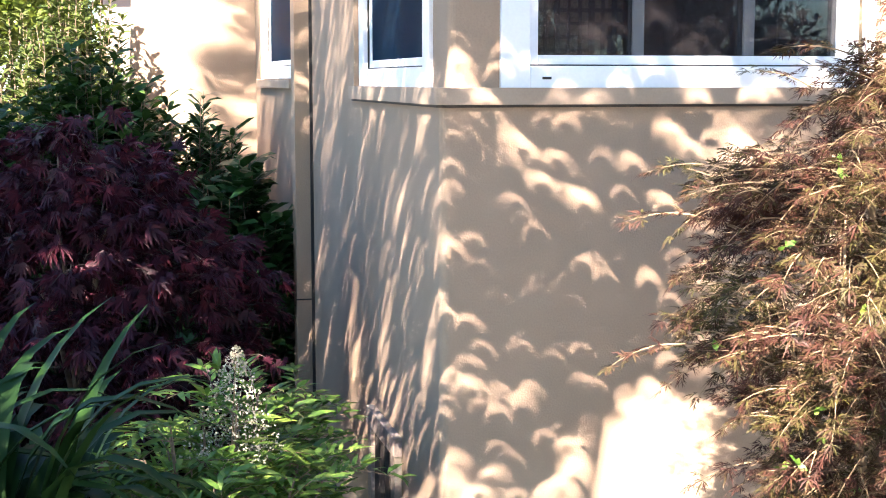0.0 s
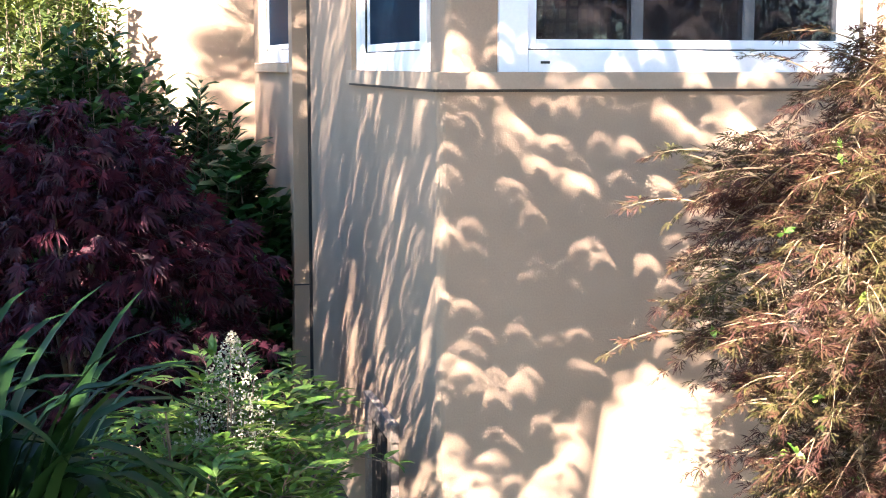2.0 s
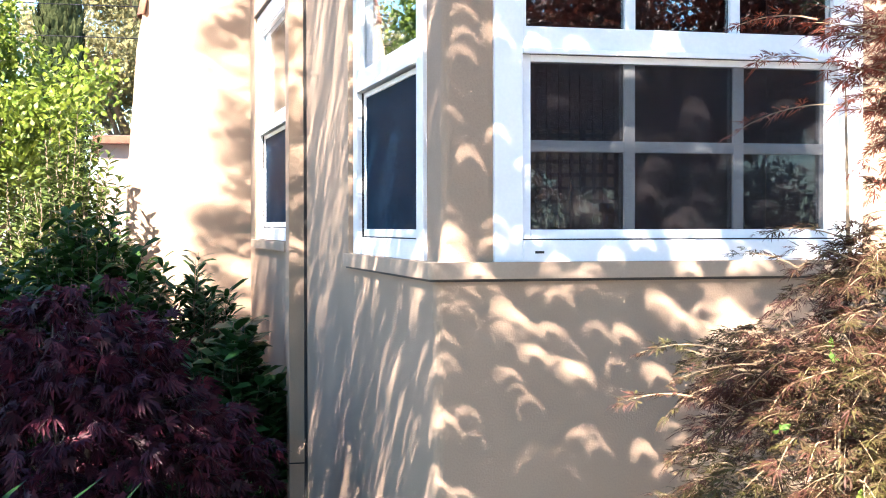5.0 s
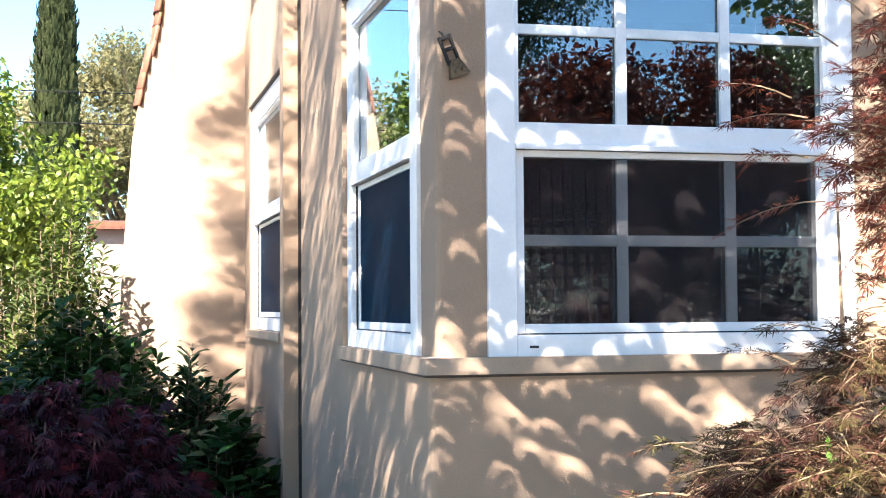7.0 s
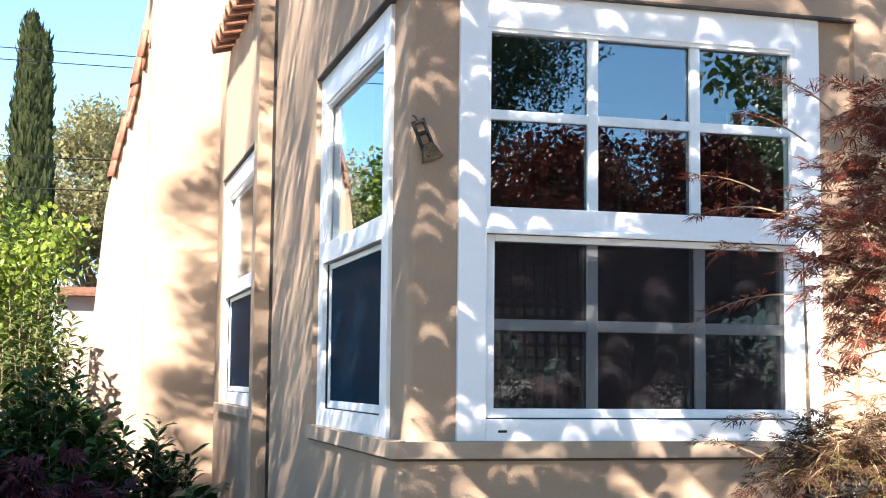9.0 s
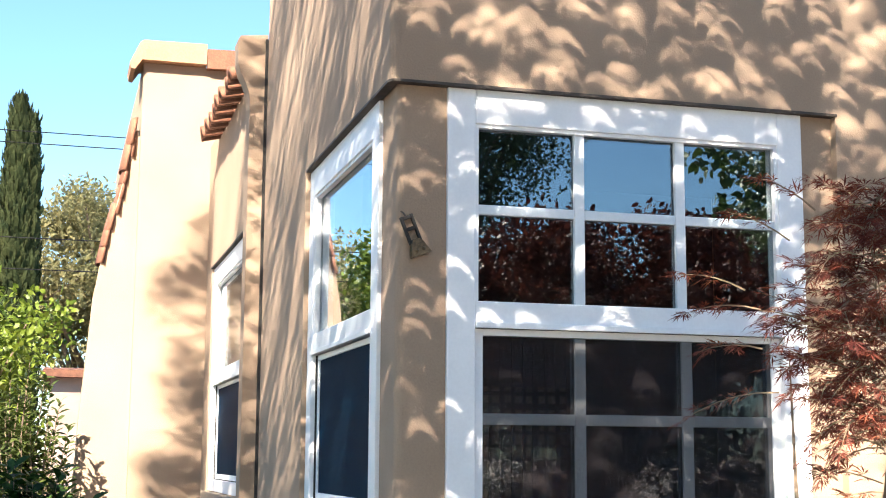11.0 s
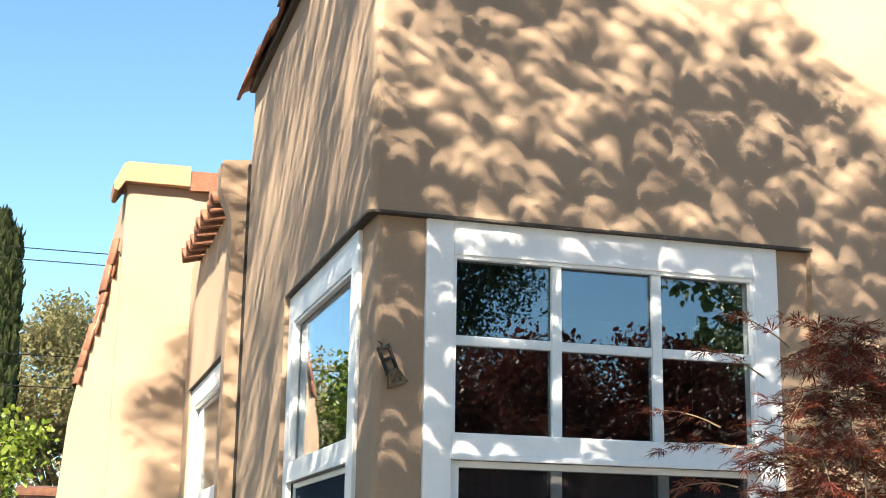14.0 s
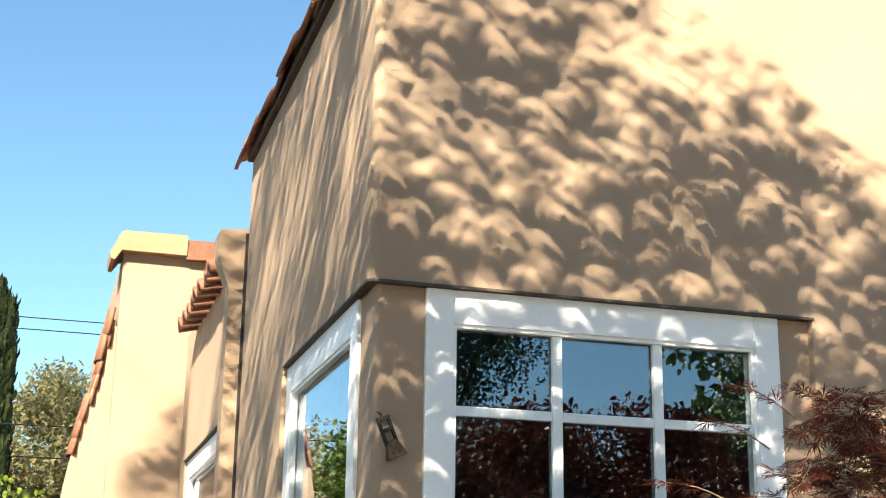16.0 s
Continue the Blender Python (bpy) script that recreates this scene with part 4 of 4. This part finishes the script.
def canopy_light(x, z):
    """How much of the sky towards the sun the canopy leaves open, over the front wall's plane."""
    n1 = noise.noise((x * 0.8, z * 0.8, 3.1))
    n2 = noise.noise((x * 2.4, z * 2.4, 9.7))
    d = 0.43 + 0.14 * n1 + 0.15 * n2 - (0.08 if z > 3.1 else 0) - (0.10 if z > 4.9 else 0) - (0.05 if z < 0.9 else 0)
    d -= 1.0 * math.exp(-((x - 0.70) / 0.22) ** 2 - ((z - 0.34) / 0.40) ** 2)      # gaps low in the canopy
    d -= 0.9 * math.exp(-((x - 1.65) / 0.45) ** 2 - ((z - 0.1) / 0.9) ** 2)
    d -= 0.20 * math.exp(-((x - 0.12) / 0.25) ** 2 - ((z - 0.35) / 0.35) ** 2) + 0.7 * math.exp(-((x + 1.73) / 0.14) ** 2 - ((z - 2.1) / 0.12) ** 2)
    d -= 0.10 * math.exp(-((x + 0.70) / 0.30) ** 2 - ((z - 0.72) / 0.24) ** 2)
    d -= 0.32 * math.exp(-((x - 0.09) / 0.07) ** 2 - ((z - 1.86) / 0.06) ** 2) + 0.25 * math.exp(-((x - 1.02) / 0.10) ** 2 - ((z - 1.62) / 0.10) ** 2)
    d += 0.50 * math.exp(-((x + 1.95) / 0.55) ** 2 - ((z - 2.5) / 1.4) ** 2) + 0.6 * math.exp(-((x + 3.3) / 0.8) ** 2 - ((z - 4.7) / 0.9) ** 2) + 0.3 * math.exp(-((x + 2.3) / 0.5) ** 2 - ((z - 4.6) / 0.7) ** 2)          # leaves thickened to shade the red maple, hedge and laurel
    d -= 0.38 * math.exp(-((x - 1.64) / 0.20) ** 2 - ((z - 2.1) / 0.40) ** 2)
    d += 0.16 * math.exp(-((x - 0.55) / 0.35) ** 2 - ((z - 1.15) / 0.30) ** 2) + 0.22 * math.exp(-((x - 0.10) / 0.14) ** 2 - ((z - 2.45) / 0.45) ** 2)
    d -= 0.9 / (1 + math.exp(-((x - 1.60) + (z - 4.35) * 0.9) * 5)) * (z > 3.0)      # canopy edge
    if z > 5.7 and x < -2.75:
        d = 0.38 + 0.50 * n2 + 0.3 * n1 - 0.9 / (1 + math.exp((x + 3.34) * 9)) - max(0, z - 8.1) * 0.9
    else:
        d -= 3.2 * max(0, math.hypot((x + 0.6) / 4.7, (z - 2.6) / 5.2) - 0.8) + max(0, z - min(7.6, 5.0 + 1.5 * max(0, -x))) * 0.8
    return min(1.0, math.exp(-4.8 * max(0.0, d)))


def shade_tree(loc, seed):
    """The tall tree that shades the house: an uneven canopy, close-leaved but for many small chinks."""
    r = random.Random(seed)
    th = thing("shade_tree", "tall broadleaf tree with dense dappled canopy", "tree", loc)
    o = Vector(loc)
    bm = bmesh.new()
    branching(r, bm, Vector((0, 0, -0.1)), 10.0, 2.8, 12, 0.15)
    part("trunk", bm, BARK, th, "", True)
    # chinks: small gaps, set out over the plane of the front wall and seen along the sun's rays
    g = np.random.default_rng(seed)
    x0, z0, wide, tall, fine, coarse = -4.7, -1.8, 7.7, 10.6, 0.004, 0.04
    light = np.array([[canopy_light(x0 + coarse * (i + 0.5), z0 + coarse * (k + 0.5)) for k in range(int(tall / coarse))] for i in range(int(wide / coarse))])

    def light_at(x, z):
        return light[np.clip(((x - x0) / coarse).astype(int), 0, light.shape[0] - 1), np.clip(((z - z0) / coarse).astype(int), 0, light.shape[1] - 1)]

    nx, nz = int(wide / fine), int(tall / fine)
    cx, cz = np.meshgrid(x0 + fine * (np.arange(nx) + 0.5), z0 + fine * (np.arange(nz) + 0.5), indexing="ij")
    ragged = np.kron(g.random((int(wide / 0.07) + 1, int(tall / 0.07) + 1)), np.ones((18, 18)))[:nx, :nz]
    covered = light_at(cx, cz) > 0.40 + 0.55 * ragged      # thinning out at the canopy's edge
    gap = np.zeros((nx, nz), bool)
    count = int(wide * tall * CHINKS)
    hx, hz, hr = g.uniform(x0, x0 + wide, count), g.uniform(z0, z0 + tall, count), g.uniform(0.0018, 0.0072, count)
    keep = g.random(count) < light_at(hx, hz)
    hx, hz, hr = hx[keep], hz[keep], hr[keep]
    for a in range(-2, 3):
        for b in range(-2, 3):
            k = np.hypot(a, b) * fine <= hr
            gap[np.clip(((hx[k] - x0) / fine).astype(int) + a, 0, nx - 1), np.clip(((hz[k] - z0) / fine).astype(int) + b, 0, nz - 1)] = True
    covered |= gap
    kx, kz = TO_SUN.x / TO_SUN.y, TO_SUN.z / TO_SUN.y
    al = np.array([0.02, 0.18, 0.34, 0.50, 0.66, 0.82, 0.98])
    half = np.minimum(1.0, np.minimum(3.0 * al + 0.05, 3.2 * (1 - al) + 0.05))
    sa = np.repeat(al, 5)
    sb = (half[:, None] * np.array([-0.5, -0.25, 0, 0.25, 0.5])).ravel()
    lv = Leaves()
    for turn in range(26):
        # leaves first, then ever smaller leaflets, wherever the canopy still shows through
        bare = np.flatnonzero(~covered)
        n = min(36000, len(bare))
        size = 1.0 if turn < 8 else 0.7 if turn < 15 else 0.45
        cell = g.choice(bare, n, replace=False)
        d, up = g.normal(size=(n, 3)), g.normal(size=(n, 3))
        d += np.sign((d * TO_SUN).sum(axis=1))[:, None] * -0.5 * np.array(TO_SUN)
        d /= np.linalg.norm(d, axis=1)[:, None]
        up += np.sign((up * TO_SUN).sum(axis=1))[:, None] * 1.2 * np.array(TO_SUN)
        s = np.cross(d, up)
        s /= np.linalg.norm(s, axis=1)[:, None]
        L, w = g.uniform(0.055, 0.095, n) * size, g.uniform(0.034, 0.052, n) * size
        ax, az, bx, bz = d[:, 0] - d[:, 1] * kx, d[:, 2] - d[:, 1] * kz, s[:, 0] - s[:, 1] * kx, s[:, 2] - s[:, 1] * kz
        mid = g.uniform(0.1, 0.9, n) * L
        x, z = x0 + (cell // nz + 0.5) * fine - ax * mid, z0 + (cell % nz + 0.5) * fine - az * mid
        px = x[:, None] + (ax * L)[:, None] * sa + (bx * w)[:, None] * sb
        pz = z[:, None] + (az * L)[:, None] * sa + (bz * w)[:, None] * sb
        ix, iz = np.clip(((px - x0) / fine).astype(int), 0, nx - 1), np.clip(((pz - z0) / fine).astype(int), 0, nz - 1)
        good = ~gap[ix, iz].any(axis=1) & ((~covered[ix, iz]).mean(axis=1) > 0.25)
        covered[ix[good].ravel(), iz[good].ravel()] = True
        for k in np.nonzero(good)[0]:
            lv.blade(Vector((x[k], 0, z[k])) + TO_SUN * (8.8 + r.uniform(-1.3, 1.3)) - o, Vector(d[k]), Vector(up[k]), L[k], w[k], 0.0, 0.42)
    lv.make("crown", SHADE_LEAF, th)


CHINKS = 5200                # a square metre, where all is open
shade_tree((-3.9, -6.6, 0), 71)
leafy_tree("garden_tree", "dark green broadleaf tree behind the path", "tree", (4.5, -15.5, 0), 11.0, 2.1, 42000, 0.075, SHADE_LEAF, 72, 0.16, 0.7, group="trees behind")
leafy_tree("garden_tree", "dark green broadleaf tree behind the path", "tree", (11.2, -14.5, 0), 10.6, 2.3, 30000, 0.08, SHADE_LEAF, 73, 0.16, 0.7, group="trees behind")
leafy_tree("garden_tree", "dark green broadleaf tree behind the path", "tree", (8.4, -20.0, 0), 5.8, 2.6, 30000, 0.1, SHADE_LEAF, 74, 0.16, 0.8, group="trees behind")
leafy_tree("copper_tree", "dark copper-red maple tree behind the path", "tree", (4.9, -9.5, 0), 4.9, 3.1, 64000, 0.085, COPPER_LEAF, 75, 0.12, 0.6)

# unseen trees added all round to cut the sky light on the walls
sky_blocker = leafy_tree("garden_tree", "unseen tall tree added to block sky light", "tree", (-12, -19, 0), 11.5, 3.6, 11000, 0.28, SHADE_LEAF, 76, 0.2, 0.9, group="trees behind")
for bx, by, turn in ((-19, -14, 70), (15.5, -20, 140), (20, -13, 200), (-1.5, -24, 290), (-24, -4, 30), (25, -4, 330)):
    copy_thing(sky_blocker, pose(bx, by, 0, 0, 0, turn))

# power lines beyond the garden, strung between two poles
for px, py in ((-30.0, 26.6), (34.0, 26.6)):
    th = thing("utility_pole", "weathered wooden utility pole with crossarm", "pole", (px, py, 0), "utility poles")
    part("post", tube(bmesh.new(), [(0, 0, -0.2), (0, 0, 5), (0, 0, 10.2)], [0.16, 0.14, 0.11], 10), WOOD, th, "", True)
    part("crossarm", a_box(-0.06, 0.06, -1.0, 1.0, 9.0, 9.12, 0.01), WOOD, th)
    part("crossarm", a_box(-0.06, 0.06, -1.0, 1.0, 6.9, 7.02, 0.01), WOOD, th)
for z, y in ((7.0, 26.0), (6.4, 26.55), (9.1, 26.2), (9.45, 26.6)):
    pts = [(-30 + 64 * k / 16, y, z - 0.35 + 0.35 * ((k - 8) / 8) ** 2) for k in range(17)]
    tagged(link("power_line", tube(bmesh.new(), pts, [0.012] * 17, 5), WIRE), "thin black overhead power line", "cable", "power lines")


def neighbour():
    th = thing("neighbour_house", "pale rendered house with terracotta roof beyond trees", "house", (0, 24, 0))
    part("wall", a_box(-1.05, 6, 0, 5, -0.1, 3.6), NEIGHBOUR, th)
    part("roof", prism(bmesh.new(), [(-0.3, 3.604), (-0.3, 3.75), (2.5, 3.95), (5.3, 3.75), (5.3, 3.604)], -1.2, 6.2, "x"), TILE, th)


neighbour()
# added cream wall: catches sun and shows bright through the lattice
wall_g = thing("lattice_backing_wall", "cream wall added behind the house to brighten the lattice cells", "wall", (0, 12.2, 0), kind="structure")
part("wall_face", a_box(2.6, 9.0, 0, 0.2, -0.1, 3.3), NEIGHBOUR_PALE, wall_g)
part("wall_cap", a_box(2.56, 9.04, -0.04, 0.24, 3.304, 3.37, 0.01), COPING, wall_g)

# the moon, standing before part of the sun: the light through the leaves falls in crescents
side_v = TO_SUN.cross(Vector((0, 0, 1))).normalized()
up_v = side_v.cross(TO_SUN).normalized()
bm = bmesh.new()
FAR = 24000.0
bmesh.ops.create_icosphere(bm, subdivisions=4, radius=FAR * math.tan(radians(0.272)))
moon = link("moon", bm, MOONROCK, None, True)
moon.location = (TO_SUN + up_v * math.tan(radians(0.083)) + side_v * math.tan(radians(0.025))) * FAR + Vector((0.5, 0, 2.5))
tagged(moon, "dark moon partly covering the sun", "moon", kind="structure")

# gravel at the wall's foot
gv = random.Random(9)
V, F = [], []
for _ in range(2600):
    c = Vector((gv.uniform(-1.5, -0.02), gv.uniform(-0.6, 3.2), gv.uniform(-0.03, 0.0)))
    s = gv.uniform(0.008, 0.022)
    i = len(V)
    V += [tuple(c + Vector(q) * s * gv.uniform(0.7, 1.2)) for q in ((1, 0, 0), (0, 1, 0), (-1, 0, 0), (0, -1, 0), (0, 0, 0.8), (0, 0, -0.8))]
    F += [(i + a, i + b2, i + 4) for a, b2 in ((0, 1), (1, 2), (2, 3), (3, 0))] + [(i + b2, i + a, i + 5) for a, b2 in ((0, 1), (1, 2), (2, 3), (3, 0))]
tagged(raw("gravel", V, F, STONE), "grey gravel strewn along the wall foot", "gravel", kind="stuff")
